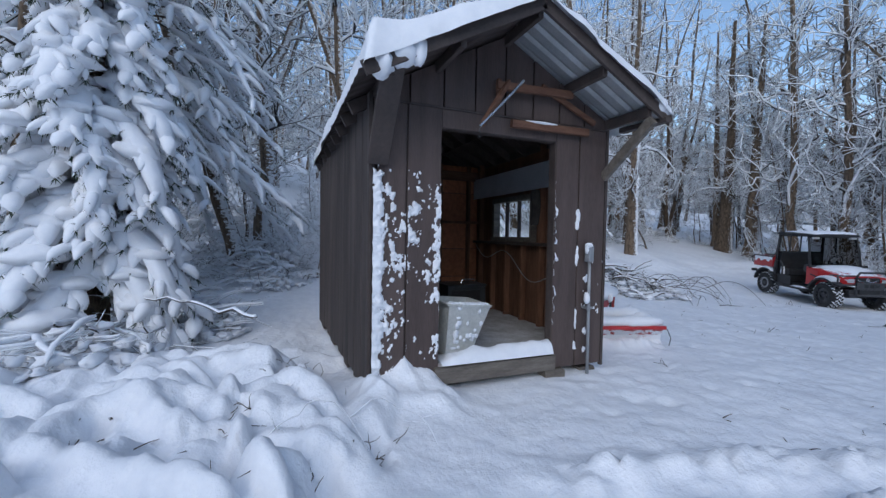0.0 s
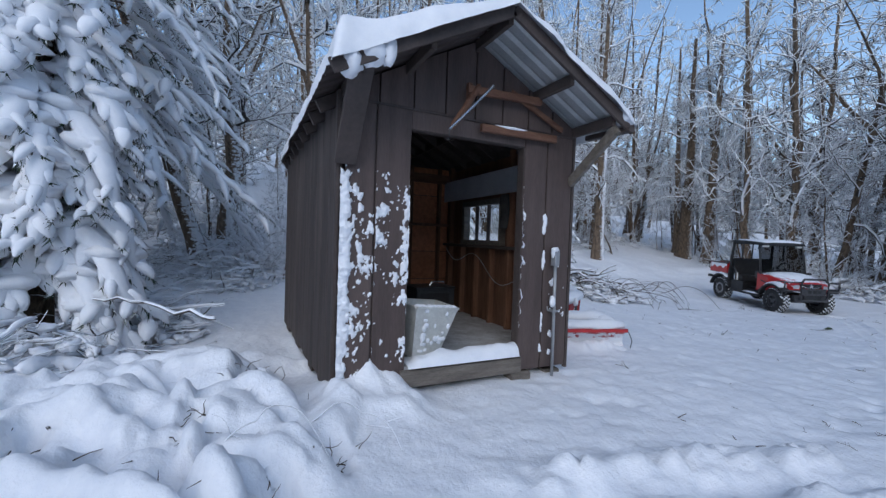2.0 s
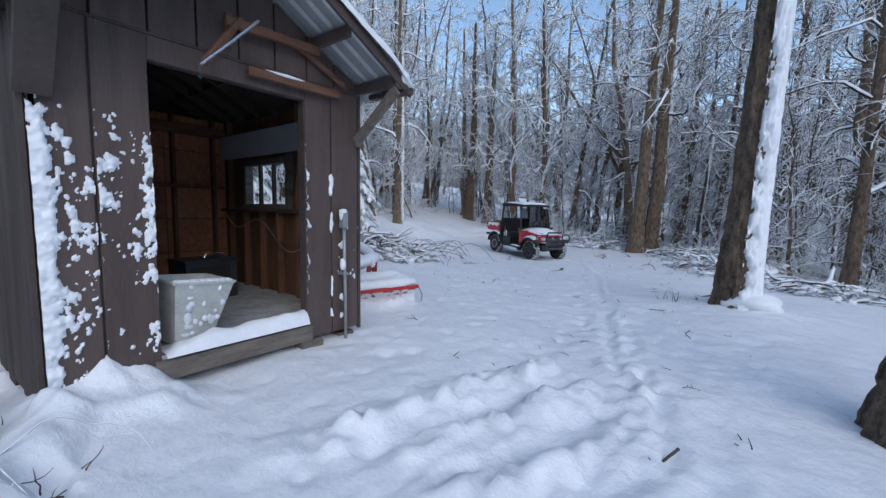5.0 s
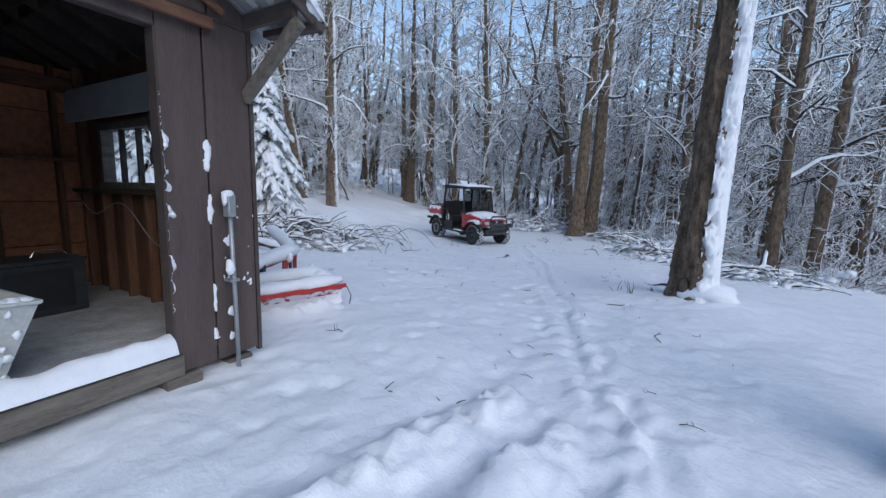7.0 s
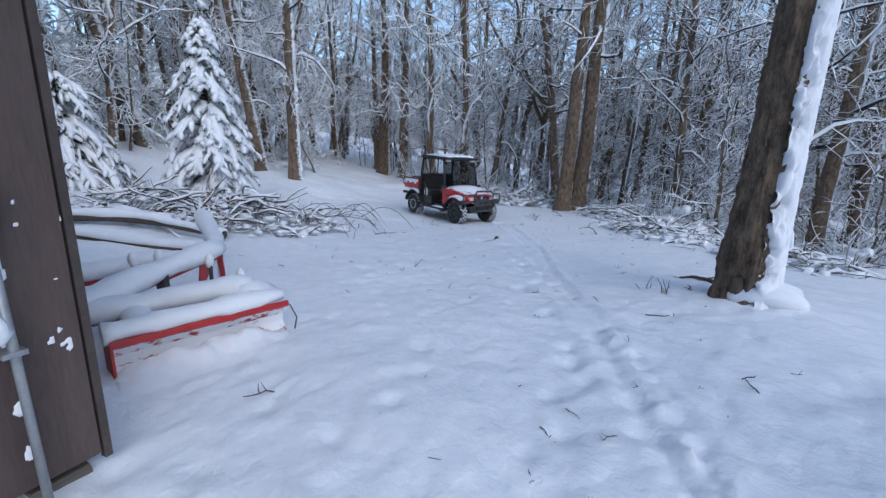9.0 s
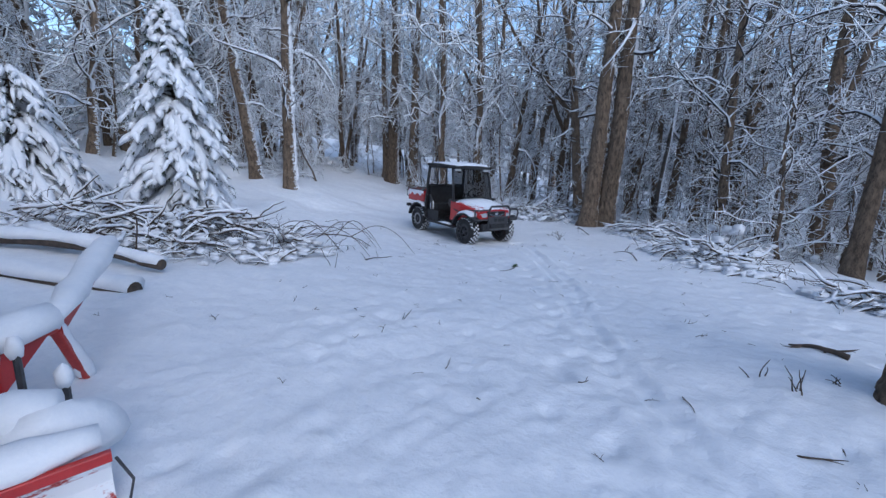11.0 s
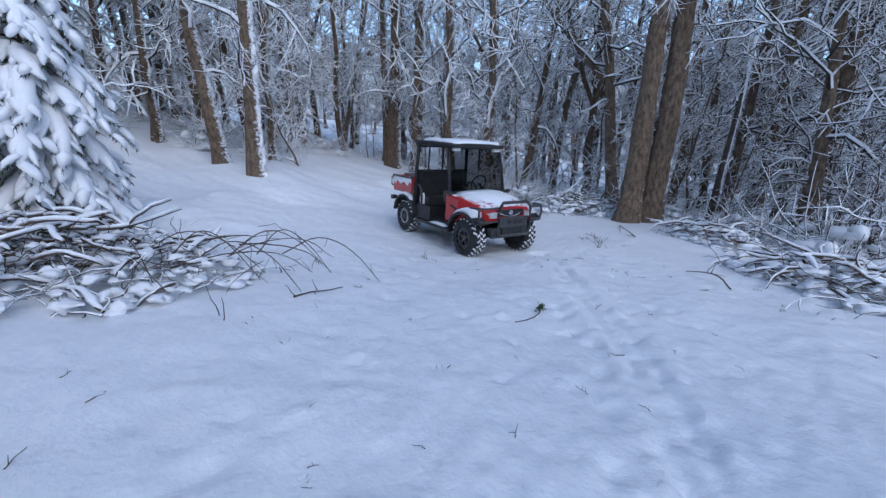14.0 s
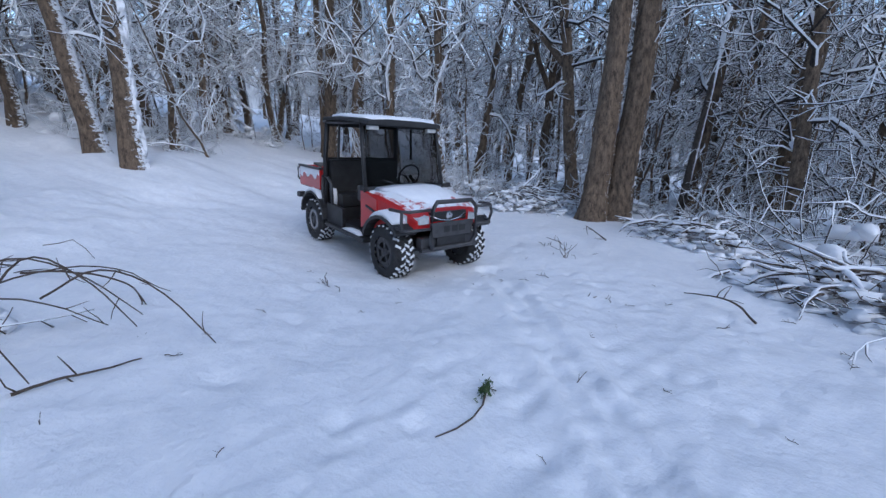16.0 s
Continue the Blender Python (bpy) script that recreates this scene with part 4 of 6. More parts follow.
for side in (-1, 1):
    part("headlight", loft([[(1.2, side * 0.555, 0.72), (1.2, side * 0.555, 0.8), (1.2, side * 0.48, 0.83), (1.2, side * 0.48, 0.72)], [(1.42, side * 0.43, 0.7), (1.42, side * 0.43, 0.765), (1.42, side * 0.3, 0.79), (1.42, side * 0.3, 0.7)]]), M_LENS, hood, "clear wide headlight")
    part("side_panel", loft([[(0.42, side * 0.635, 0.5), (0.42, side * 0.635, 0.98), (0.42, side * 0.6, 0.99), (0.42, side * 0.6, 0.5)], [(0.78, side * 0.615, 0.68), (0.78, side * 0.615, 0.9), (0.78, side * 0.58, 0.92), (0.78, side * 0.58, 0.68)]]), M_RED, utv)
    part("air_slot", Mesh().beam((0.55, side * 0.635, 0.8), (0.78, side * 0.622, 0.74), 0.01, 0.03), M_BLACK, utv)
    arch, cap = [], []
    for k in range(9):
        a = math.radians(40 + k * 15.5)
        cx, cz = 1.05 + 0.42 * math.cos(a), 0.33 + 0.4 * math.sin(a)
        arch.append([(cx, side * 0.44, cz), (cx, side * 0.73, cz), (cx + 0.035 * math.cos(a), side * 0.73, cz + 0.035), (cx + 0.035 * math.cos(a), side * 0.44, cz + 0.035)])
        if 1 <= k <= 7:
            cap.append([(cx, side * 0.5, cz + 0.03), (cx, side * 0.72, cz + 0.03), (cx, side * 0.7, cz + 0.055 + 0.035 * math.sin(a)), (cx, side * 0.55, cz + 0.07 + 0.035 * math.sin(a))])
    fender = part("front_fender", loft(arch), M_BLACK, utv)
    part("fender_snow", loft(cap), M_SNOWLUMP, fender, smooth=True)
    arch, cap = [], []
    for k in range(9):
        a = math.radians(10 + k * 20)
        cx, cz = -1.05 + 0.43 * math.cos(a), 0.33 + 0.42 * math.sin(a)
        arch.append([(cx, side * 0.4, cz), (cx, side * 0.71, cz), (cx + 0.03 * math.cos(a), side * 0.71, cz + 0.03), (cx + 0.03 * math.cos(a), side * 0.4, cz + 0.03)])
        if 2 <= k <= 7:
            cap.append([(cx, side * 0.5, cz + 0.025), (cx, side * 0.705, cz + 0.025), (cx, side * 0.69, cz + 0.05 + 0.03 * math.sin(a)), (cx, side * 0.55, cz + 0.06 + 0.03 * math.sin(a))])
    fender = part("rear_fender", loft(arch), M_BLACK, utv)
    part("fender_snow", loft(cap), M_SNOWLUMP, fender, smooth=True)
    part("step", Mesh().beam((-0.55, side * 0.6, 0.36), (0.6, side * 0.6, 0.36), 0.2, 0.06), M_BLACK, utv)
    part("step_snow", loft([[(x, side * 0.52, 0.388), (x, side * 0.69, 0.388), (x, side * 0.66, 0.388 + h), (x, side * 0.55, 0.388 + h)] for x, h in ((-0.05, 0.01), (0.1, 0.035), (0.3, 0.04), (0.45, 0.012))]), M_SNOWLUMP, utv, smooth=True)
    part("side_skirt", Mesh().beam((-0.6, side * 0.62, 0.52), (-0.1, side * 0.62, 0.5), 0.05, 0.3), M_BLACK, utv)
    part("grab_bar", Mesh().tube([(-0.42, side * 0.64, 0.66), (-0.4, side * 0.66, 0.95), (-0.5, side * 0.66, 1.03), (-0.68, side * 0.66, 1.04), (-0.74, side * 0.65, 0.8), (-0.7, side * 0.64, 0.62)], 0.022, 8), M_GUARD, utv, smooth=True)
    part("seat_snow", Mesh().blob((-0.5, side * 0.58, 0.74), (0.07, 0.05, 0.14), 3 + side, 0.25), M_SNOWLUMP, utv, smooth=True)
    part("front_post", Mesh().tube([(0.5, side * 0.61, 0.95), (0.42, side * 0.6, 1.4), (0.32, side * 0.57, 1.78)], 0.026, 8), M_BLACK, utv, smooth=True)
    part("rear_post", Mesh().tube([(-0.72, side * 0.6, 0.6), (-0.72, side * 0.6, 1.3), (-0.68, side * 0.57, 1.79)], 0.036, 8), M_BLACK, utv, smooth=True)
    part("door_post", Mesh().tube([(-0.28, side * 0.6, 1.3), (-0.27, side * 0.58, 1.79)], 0.018, 8), M_BLACK, utv, smooth=True)
    part("side_rail", Mesh().tube([(0.3, side * 0.58, 1.79), (-0.68, side * 0.58, 1.79)], 0.025, 8), M_BLACK, utv, smooth=True)
    part("roof_lamp", Mesh().beam((0.39, side * 0.38, 1.735), (0.39, side * 0.52, 1.735), 0.06, 0.05), M_AMBER, utv, "small white lamp under the roof edge")
    part("mirror_stub", Mesh().beam((0.52, side * 0.62, 1.0), (0.58, side * 0.7, 1.02), 0.05, 0.06), M_BLACK, utv)
    part("bed_side", Mesh().beam((-0.8, side * 0.64, 0.97), (-1.6, side * 0.64, 0.97), 0.04, 0.3), M_RED, utv, "red cargo bed side dusted with snow")
    part("bed_rail", Mesh().beam((-0.78, side * 0.645, 1.125), (-1.62, side * 0.645, 1.125), 0.06, 0.03), M_GUARD, utv)
    sm = []
    for k in range(12):
        x = -0.82 - k * 0.068
        low = 1.0 + 0.05 * math.sin(k * 1.7) - 0.02 * (k % 3)
        sm.append([(x, side * 0.655, low), (x, side * 0.668, low + 0.03), (x, side * 0.668, 1.1), (x, side * 0.655, 1.11)])
    part("bed_snow", loft(sm), M_SNOWLUMP, utv, smooth=True)
    part("tail_guard", Mesh().tube([(-1.62, side * 0.66, 0.9), (-1.68, side * 0.66, 0.92), (-1.68, side * 0.66, 1.07), (-1.62, side * 0.66, 1.09)], 0.016, 6), M_GUARD, utv)
    part("tail_lamp", Mesh().beam((-1.55, side * 0.62, 0.66), (-1.55, side * 0.72, 0.66), 0.12, 0.08), M_BLACK, utv)
    part("wing_guard", Mesh().tube([(1.5, side * 0.34, 0.88), (1.48, side * 0.62, 0.87), (1.4, side * 0.68, 0.87), (1.2, side * 0.69, 0.86)], 0.018, 8), M_GUARD, utv, smooth=True)
    part("wing_guard", Mesh().tube([(1.5, side * 0.33, 0.66), (1.48, side * 0.62, 0.66), (1.4, side * 0.68, 0.665), (1.2, side * 0.69, 0.67)], 0.018, 8), M_GUARD, utv, smooth=True)
    part("wing_guard", Mesh().tube([(1.42, side * 0.675, 0.87), (1.44, side * 0.69, 0.77), (1.42, side * 0.675, 0.665)], 0.018, 8), M_GUARD, utv, smooth=True)
part("guard_loop", Mesh().tube([(1.5, -0.3, 0.42), (1.52, -0.34, 0.55), (1.52, -0.33, 0.88), (1.5, -0.26, 0.96), (1.5, 0.26, 0.96), (1.52, 0.33, 0.88), (1.52, 0.34, 0.55), (1.5, 0.3, 0.42), (1.5, -0.3, 0.42)], 0.026, 8), M_GUARD, utv, "dark grey tubular brush guard", smooth=True)
plate = part("guard_plate", Mesh().add([(x, y, z) for x in (1.47, 1.49) for y, z in ((-0.33, 0.72), (0.33, 0.72), (0.3, 0.55), (-0.3, 0.55))], [(0, 1, 2, 3), (7, 6, 5, 4), (0, 4, 5, 1), (1, 5, 6, 2), (2, 6, 7, 3), (3, 7, 4, 0)]), M_GUARD, utv)
for k in range(3):
    part("lettering", Mesh().box((1.4905, 0.15 - k * 0.12 - 0.045, 0.6), (1.494, 0.15 - k * 0.12 + 0.045, 0.675)), M_BLACK, plate)
part("guard_mesh", Mesh().beam((1.47, -0.22, 0.49), (1.47, 0.22, 0.49), 0.02, 0.11), M_BLACK, utv)
part("bumper", Mesh().beam((1.4, -0.42, 0.48), (1.4, 0.42, 0.48), 0.1, 0.12).beam((1.44, -0.42, 0.4), (1.44, 0.42, 0.4), 0.06, 0.05), M_GUARD, utv)
part("dashboard", Mesh().beam((0.4, -0.6, 0.92), (0.4, 0.6, 0.92), 0.26, 0.2), M_BLACK, utv)
part("floor_pan", Mesh().beam((-0.75, 0, 0.42), (0.5, 0, 0.42), 1.2, 0.05), M_BLACK, utv)
part("seat", Mesh().beam((-0.5, -0.55, 0.72), (-0.5, 0.55, 0.72), 0.46, 0.18), M_BLACK, utv, "black bench seat")
part("seat_base", Mesh().beam((-0.5, -0.56, 0.53), (-0.5, 0.56, 0.53), 0.4, 0.24), M_BLACK, utv)
part("backrest", Mesh().beam((-0.66, -0.56, 1.02), (-0.66, 0.56, 1.02), 0.1, 0.5), M_BLACK, utv)
part("steering_wheel", Mesh().tube([(0.12 + 0.05 * math.cos(a), 0.3 + 0.17 * math.sin(a), 1.1 + 0.16 * math.cos(a)) for a in np.linspace(0, math.tau, 19)], 0.014, 6, cap=False), M_BLACK, utv, smooth=True)
part("steering_column", Mesh().tube([(0.14, 0.3, 1.1), (0.36, 0.3, 0.95)], 0.025, 8), M_BLACK, utv)
shield = part("windshield_frame", Mesh().beam((0.48, -0.6, 0.99), (0.48, 0.6, 0.99), 0.04, 0.05).beam((0.33, -0.58, 1.77), (0.33, 0.58, 1.77), 0.05, 0.05), M_BLACK, utv)
pane = part("windshield", Mesh().add([(x + dx, y, z) for dx in (0, 0.006) for x, y, z in ((0.495, -0.58, 1.0), (0.495, 0.58, 1.0), (0.345, 0.555, 1.77), (0.345, -0.555, 1.77))], [(3, 2, 1, 0), (4, 5, 6, 7), (0, 1, 5, 4), (1, 2, 6, 5), (2, 3, 7, 6), (3, 0, 4, 7)]), M_SMOKED, shield, "clear windshield")
pane.visible_shadow = False
part("wiper", Mesh().tube([(0.5, -0.1, 1.02), (0.47, -0.35, 1.1)], 0.01, 6), M_BLACK, shield)
rear = part("rear_panel", Mesh().beam((-0.73, -0.58, 1.27), (-0.73, 0.58, 1.27), 0.03, 0.06).beam((-0.7, -0.57, 1.76), (-0.7, 0.57, 1.76), 0.03, 0.05).beam((-0.715, 0.0, 1.28), (-0.7, 0.0, 1.76), 0.03, 0.03).beam((-0.74, -0.58, 0.95), (-0.74, 0.58, 0.95), 0.02, 0.6), M_BLACK, utv)
roofp = part("roof", loft([ring_yz(x, half, z, z + 0.05, 0.02, 0.03) for x, half, z in ((0.47, 0.56, 1.77), (0.35, 0.62, 1.79), (-0.2, 0.64, 1.815), (-0.7, 0.63, 1.81), (-0.82, 0.58, 1.785))]), M_BLACK, utv, "black moulded roof")
rs = []
for x, half, z, t in ((0.44, 0.5, 1.835, 0.012), (0.33, 0.57, 1.855, 0.04), (0.05, 0.6, 1.87, 0.035), (-0.25, 0.6, 1.88, 0.045), (-0.55, 0.58, 1.875, 0.03), (-0.72, 0.48, 1.865, 0.01)):
    rs.append([(x, -half, z - 0.03), (x, half, z - 0.03), (x, half * 0.93, z + t * 0.7), (x, half * 0.3, z + t), (x, -half * 0.35, z + t * 0.8), (x, -half * 0.93, z + t * 0.6)])
part("roof_snow", loft(rs), M_SNOWLUMP, roofp, "snow lying on the roof", smooth=True)
part("bed_floor", Mesh().beam((-0.8, 0, 0.83), (-1.62, 0, 0.83), 1.28, 0.05), M_BLACK, utv)
part("bed_front", Mesh().beam((-0.8, -0.62, 1.0), (-0.8, 0.62, 1.0), 0.03, 0.32), M_RED, utv)
part("tailgate", Mesh().beam((-1.62, -0.62, 0.97), (-1.62, 0.62, 0.97), 0.035, 0.3), M_RED, utv)
part("load_snow", loft([[(x, -0.58, 0.86), (x, 0.58, 0.86), (x, 0.55, z), (x, 0.2, z + 0.05), (x, -0.25, z + 0.03), (x, -0.55, z - 0.02)] for x, z in ((-0.84, 1.0), (-1.05, 1.1), (-1.3, 1.12), (-1.58, 1.02))]), M_SNOWLUMP, utv, "snow heaped in the cargo bed", smooth=True)
part("load_board", Mesh().beam((-0.86, -0.45, 1.15), (-1.4, -0.35, 1.16), 0.3, 0.03), M_GREYWOOD, utv)

# ---- trees ----
def wander(p, way, length, n, wiggle, droop, r):
    """Points of a crooked branch."""
    pts = [np.array(p, float)]
    way = np.array(way, float)
    way /= np.linalg.norm(way)
    for k in range(n):
        way = way + r.normal(0, wiggle, 3) + np.array([0, 0, -droop])
        way /= np.linalg.norm(way)
        pts.append(pts[-1] + way * length / n)
    return np.array(pts)


def limbs_of(pts, radii, first, count, length, dense, r, crown, limb, twig_r=0.011, rise=0.45, droop=0.03, twigs=5):
    top = len(pts) - 1
    for k in range(count):
        s = first + (0.97 - first) * (k + r.uniform(0, 0.8)) / count
        i = min(int(s * top), top - 1)
        f = s * top - i
        p = pts[i] * (1 - f) + pts[i + 1] * f
        rad = radii[i] * (1 - f) + radii[i + 1] * f
        a = k * 2.4 + r.uniform(-0.6, 0.6)
        ln = length * (1.15 - 0.6 * s) * r.uniform(0.6, 1.15)
        way = np.array([math.cos(a), math.sin(a), rise + r.normal(0, 0.25)])
        bp = wander(p, way, ln, 6, 0.34, -0.02, r)
        br = np.linspace(min(rad * 0.55, 0.035 + ln * 0.016), 0.016, 7)
        limb.tube(bp, br, 4, cap=False)
        for j in range(dense):
            q = (j + r.uniform(0.2, 1.0)) / dense
            i2 = min(int(q * 6), 5)
            p2 = bp[i2] + (bp[i2 + 1] - bp[i2]) * (q * 6 - i2)
            w2 = (bp[i2 + 1] - bp[i2]) / np.linalg.norm(bp[i2 + 1] - bp[i2]) * 0.7 + r.normal(0, 0.6, 3) + np.array([0, 0, 0.1])
            l2 = ln * r.uniform(0.25, 0.5) * (1.2 - 0.5 * q)
            sp = wander(p2, w2, l2, 3, 0.42, droop, r)
            crown.tube(sp, np.linspace(twig_r * 1.5, twig_r, 4), 3, cap=False)
            for t in range(twigs):
                u = r.uniform(0.15, 1.0)
                i3 = min(int(u * 3), 2)
                p3 = sp[i3] + (sp[i3 + 1] - sp[i3]) * (u * 3 - i3)
                w3 = (sp[i3 + 1] - sp[i3]) / (np.linalg.norm(sp[i3 + 1] - sp[i3]) + 1e-6) * 0.5 + r.normal(0, 0.7, 3)
                crown.tube(wander(p3, w3, l2 * r.uniform(0.35, 0.8), 1, 0.3, droop * 2, r), [twig_r, twig_r * 0.5], 3, cap=False)


def tree_meshes(seed, height, r0, first, count, length, dense, lean=(0.0, 0.0), sides=12, twig_r=0.011, segs=14, crook=0.02, rise=0.45, twigs=5, fork=None, hollow=0.0):
    r = np.random.default_rng(seed)
    s = np.linspace(0, 1, segs + 1)
    pts = np.stack([lean[0] * s * height, lean[1] * s * height, s * height - 0.25], -1)
    pts[1:, :2] += np.cumsum(r.normal(0, crook * height / segs * 2, (segs, 2)), 0)
    radii = r0 * (1 - 0.78 * s) * (1 + (0.2 if sides > 50 else 0.4) * np.exp(-s * height / 0.35))
    trunk, crown = Mesh(), Mesh()
    n = 24 if sides > 50 else 12 if sides > 15 else 3
    fine = np.linspace(0, segs, segs * n + 1)
    pf = np.stack([np.interp(fine, np.arange(segs + 1), pts[:, c]) for c in range(3)], -1)
    rf = np.interp(fine, np.arange(segs + 1), radii) * (1 + r.normal(0, 0.02, len(fine)))
    trunk.tube(pf, rf, sides, cap=False)
    if sides > 15:
        v = np.array(trunk.v).reshape(len(fine), sides, 3)
        ang = np.arange(sides) * math.tau / sides
        A, Z = np.meshgrid(ang, pf[:, 2])
        bark = 1 + 0.13 * fractal(np.cos(A) * 3.2 + Z * 0.55, np.sin(A) * 3.2 + Z * 0.25, 4, seed) + (0.26 if sides > 50 else 0.13) * (vnoise(A * 7, Z * 2.2, seed) - 0.5) + 0.07 * (vnoise(A * 11, Z * 7.0, seed + 3) - 0.5)
        if hollow:
            bark = bark * (1 - 0.45 * np.exp(-((A - hollow) / 0.36) ** 4 - ((Z - 0.13) / 0.13) ** 4)) * (1 + 0.12 * np.exp(-np.clip(Z, 0, None) / 0.12) * np.clip(np.sin(A * 3 + 1.0), 0, 1))
        trunk.v = [tuple(p) for p in (pf[:, None] + (v - pf[:, None]) * bark[..., None]).reshape(-1, 3)]
    limbs_of(pts, radii, first, count, length, dense, r, crown, crown, twig_r, rise, twigs=twigs)
    if fork:
        i = int(fork * segs)
        p2 = wander(pts[i], (r.normal(0, 0.5), r.normal(0, 0.5), 1.2), height * (1 - fork), 8, 0.1, -0.02, r)
        r2 = np.linspace(radii[i] * 0.7, radii[i] * 0.12, 9)
        trunk.tube(p2, r2, 8, cap=False)
        limbs_of(p2, r2, 0.15, count // 2, length, dense, r, crown, crown, twig_r, rise, twigs=twigs)
    return trunk, crown


def make_tree(name, label, m, meshes, group="woodland trees", category="tree"):
    tree = thing(name, m, label, category, group)
    part("trunk", meshes[0], M_BARK, tree, smooth=True, fix=False)
    if len(meshes) > 1:
        part("crown", meshes[1], M_TWIG, tree, "bare frosted branches", smooth=True, fix=False)
    return tree


WIND = math.atan2(0.62, 0.78)


def trunk_snow(tree, height, r0, lean, amount, seed, wide=0.75, wind=WIND):
    """A crust of snow plastered up the windward side of a trunk."""
    ms = Mesh()
    zz = np.arange(-0.05, height, 0.025 if wide > 1 else 0.04)
    aa = np.linspace(-wide, wide, 44 if wide > 1 else 22)
    Z, A = np.meshgrid(zz, aa, indexing="ij")
    mask = amount - (np.abs(A) / wide) ** 1.5 * 1.1 + 1.2 * fractal(A * 4.0, Z * 5.0, 3, seed) + 1.3 * fractal(A * 10.0, Z * 11.0, 3, seed + 9) + 0.5 * fractal(A * 0.6, Z * 0.7, 2, seed + 5)
    h = np.where(mask > 0, 0.02 + 0.07 * np.sqrt(np.clip(mask, 0, 1)), -0.03) * min(1.0, r0 / 0.28)
    S = (Z + 0.25) / 14.0
    rad = r0 * (1 - 0.78 * S) * (1 + 0.4 * np.exp(-S * 14 / 0.35)) + h
    P = np.stack([lean[0] * (Z + 0.25) + rad * np.cos(A + wind), lean[1] * (Z + 0.25) + rad * np.sin(A + wind), Z], -1)
    keep = mask > 0
    use = keep[:-1, :-1] | keep[1:, :-1] | keep[:-1, 1:] | keep[1:, 1:]
    n = np.arange(Z.size).reshape(Z.shape)
    q = np.stack([n[:-1, :-1], n[:-1, 1:], n[1:, 1:], n[1:, :-1]], -1)[use]
    ms.add(P.reshape(-1, 3), q.tolist())
    me = ms.data("snow_crust", M_SNOWLUMP, True)
    bm = bmesh.new()
    bm.from_mesh(me)
    bmesh.ops.delete(bm, geom=[v for v in bm.verts if not v.link_faces], context="VERTS")
    bm.to_mesh(me)
    bm.free()
    tagged(part("snow_crust", me, M_SNOWLUMP, tree, "snow plastered on the windward bark", fix=False), kind="stuff")


NAMED = [
    (3.22, 6.86, 0.23, (0.035, 0.03), 1.0, "thick bare trunk with rough bark and a broad crust of snow"),
    (4.16, 3.06, 0.2, (0.17, 0.11), 0.3, "dark rough trunk with a rotted hollow and snow at its foot"),
    (-0.55, 18.45, 0.3, (0.035, 0.02), 0.1, "tall brown trunk of a twin-stemmed tree"),
    (-0.05, 18.8, 0.32, (0.045, 0.01), 0.5, "tall brown trunk of a twin-stemmed tree"),
    (-11.8, 24.8, 0.36, (0.005, 0.0), 0.6, "straight tall trunk with snow up one side"),
    (-13.15, 24.4, 0.4, (0.01, 0.01), 0.6, "tall dark trunk with snow up one side"),
    (-14.1, 25.2, 0.25, (-0.03, 0.0), 0.5, "slender leaning trunk with snow up one side"),
    (-10.2, 13.75, 0.22, (0.0, 0.01), 0.6, "slim snow-flecked trunk at the edge of the track"),
    (-12.6, 14.3, 0.25, (-0.15, -0.07), 0.6, "slim leaning trunk with snow along its upper side"),
    (5.7, 15.6, 0.18, (0.02, 0.01), 0.6, "snow-flecked trunk below the track"),
    (4.3, 22.8, 0.3, (0.03, 0.01), 0.5, "tall trunk below the track with snowy branches"),
    (2.05, 22.5, 0.16, (0.06, 0.0), 0.2, "dark mossy trunk below the track"),
    (9.4, 21.3, 0.24, (0.05, 0.02), 0.5, "slim trunk at the clearing's edge with snow up one side"),
    (8.7, 16.7, 0.18, (0.07, 0.02), 0.5, "slim leaning trunk at the clearing's edge"),
    (-16.5, 11.9, 0.27, (-0.27, -0.13), 0.4, "crooked leaning trunk on the slope"),
    (-18.9, 22.5, 0.35, (-0.02, 0.0), 0.4, "dark trunk on the slope"),
    (-8.2, -1.6, 0.2, (-0.1, -0.28), 0.4, "leaning dark trunk behind the spruce"),
    (7.2, 17.6, 0.22, (0.05, 0.02), 0.5, "snow-flecked trunk at the clearing's edge"),
]
for k, (x, y, r0, lean, snow_amount, text) in enumerate(NAMED):
    lowest = 0.42 if k in (0, 1, 2, 3, 14) else 0.2
    t = make_tree("tree", text, pose(x, y, ground_at(x, y)), tree_meshes(100 + k, 14.0, r0, lowest, 17, 3.2, 8, lean, 64 if k < 2 else 44 if k < 4 else 14, crook=0.006 if k < 2 else 0.012, twigs=6, twig_r=0.014, hollow=3.65 if k == 0 else 0.0))
    trunk_snow(t, 8.5, r0, lean, snow_amount - (0.0 if k == 0 else 0.6 if k in (7, 8) else 0.4), 40 + k, 1.25 if k == 0 else 0.75, -0.15 if k == 0 else WIND - 0.1)
    if k == 0:
        # dark rotten-wood blob added inside the hollow; its colour makes up missing shade
        part("rotted_hollow", Mesh().blob((0.17 * math.sin(3.65), 0.17 * math.cos(3.65), 0.13), (0.06, 0.06, 0.12), 2, 0.3, 14, 9), M_STICK, t, "dark rotted wood in the foot's hollow, its colour deepening the shade", smooth=True)
collar = Mesh().blob((3.38, 6.93, ground_at(3.4, 6.9) + 0.03), (0.4, 0.4, 0.18), 3, 0.25, 20, 10)
tagged(part("snow_bank", collar, M_SNOWLUMP, smooth=True), "small drift banked against the trunk", "snow bank")

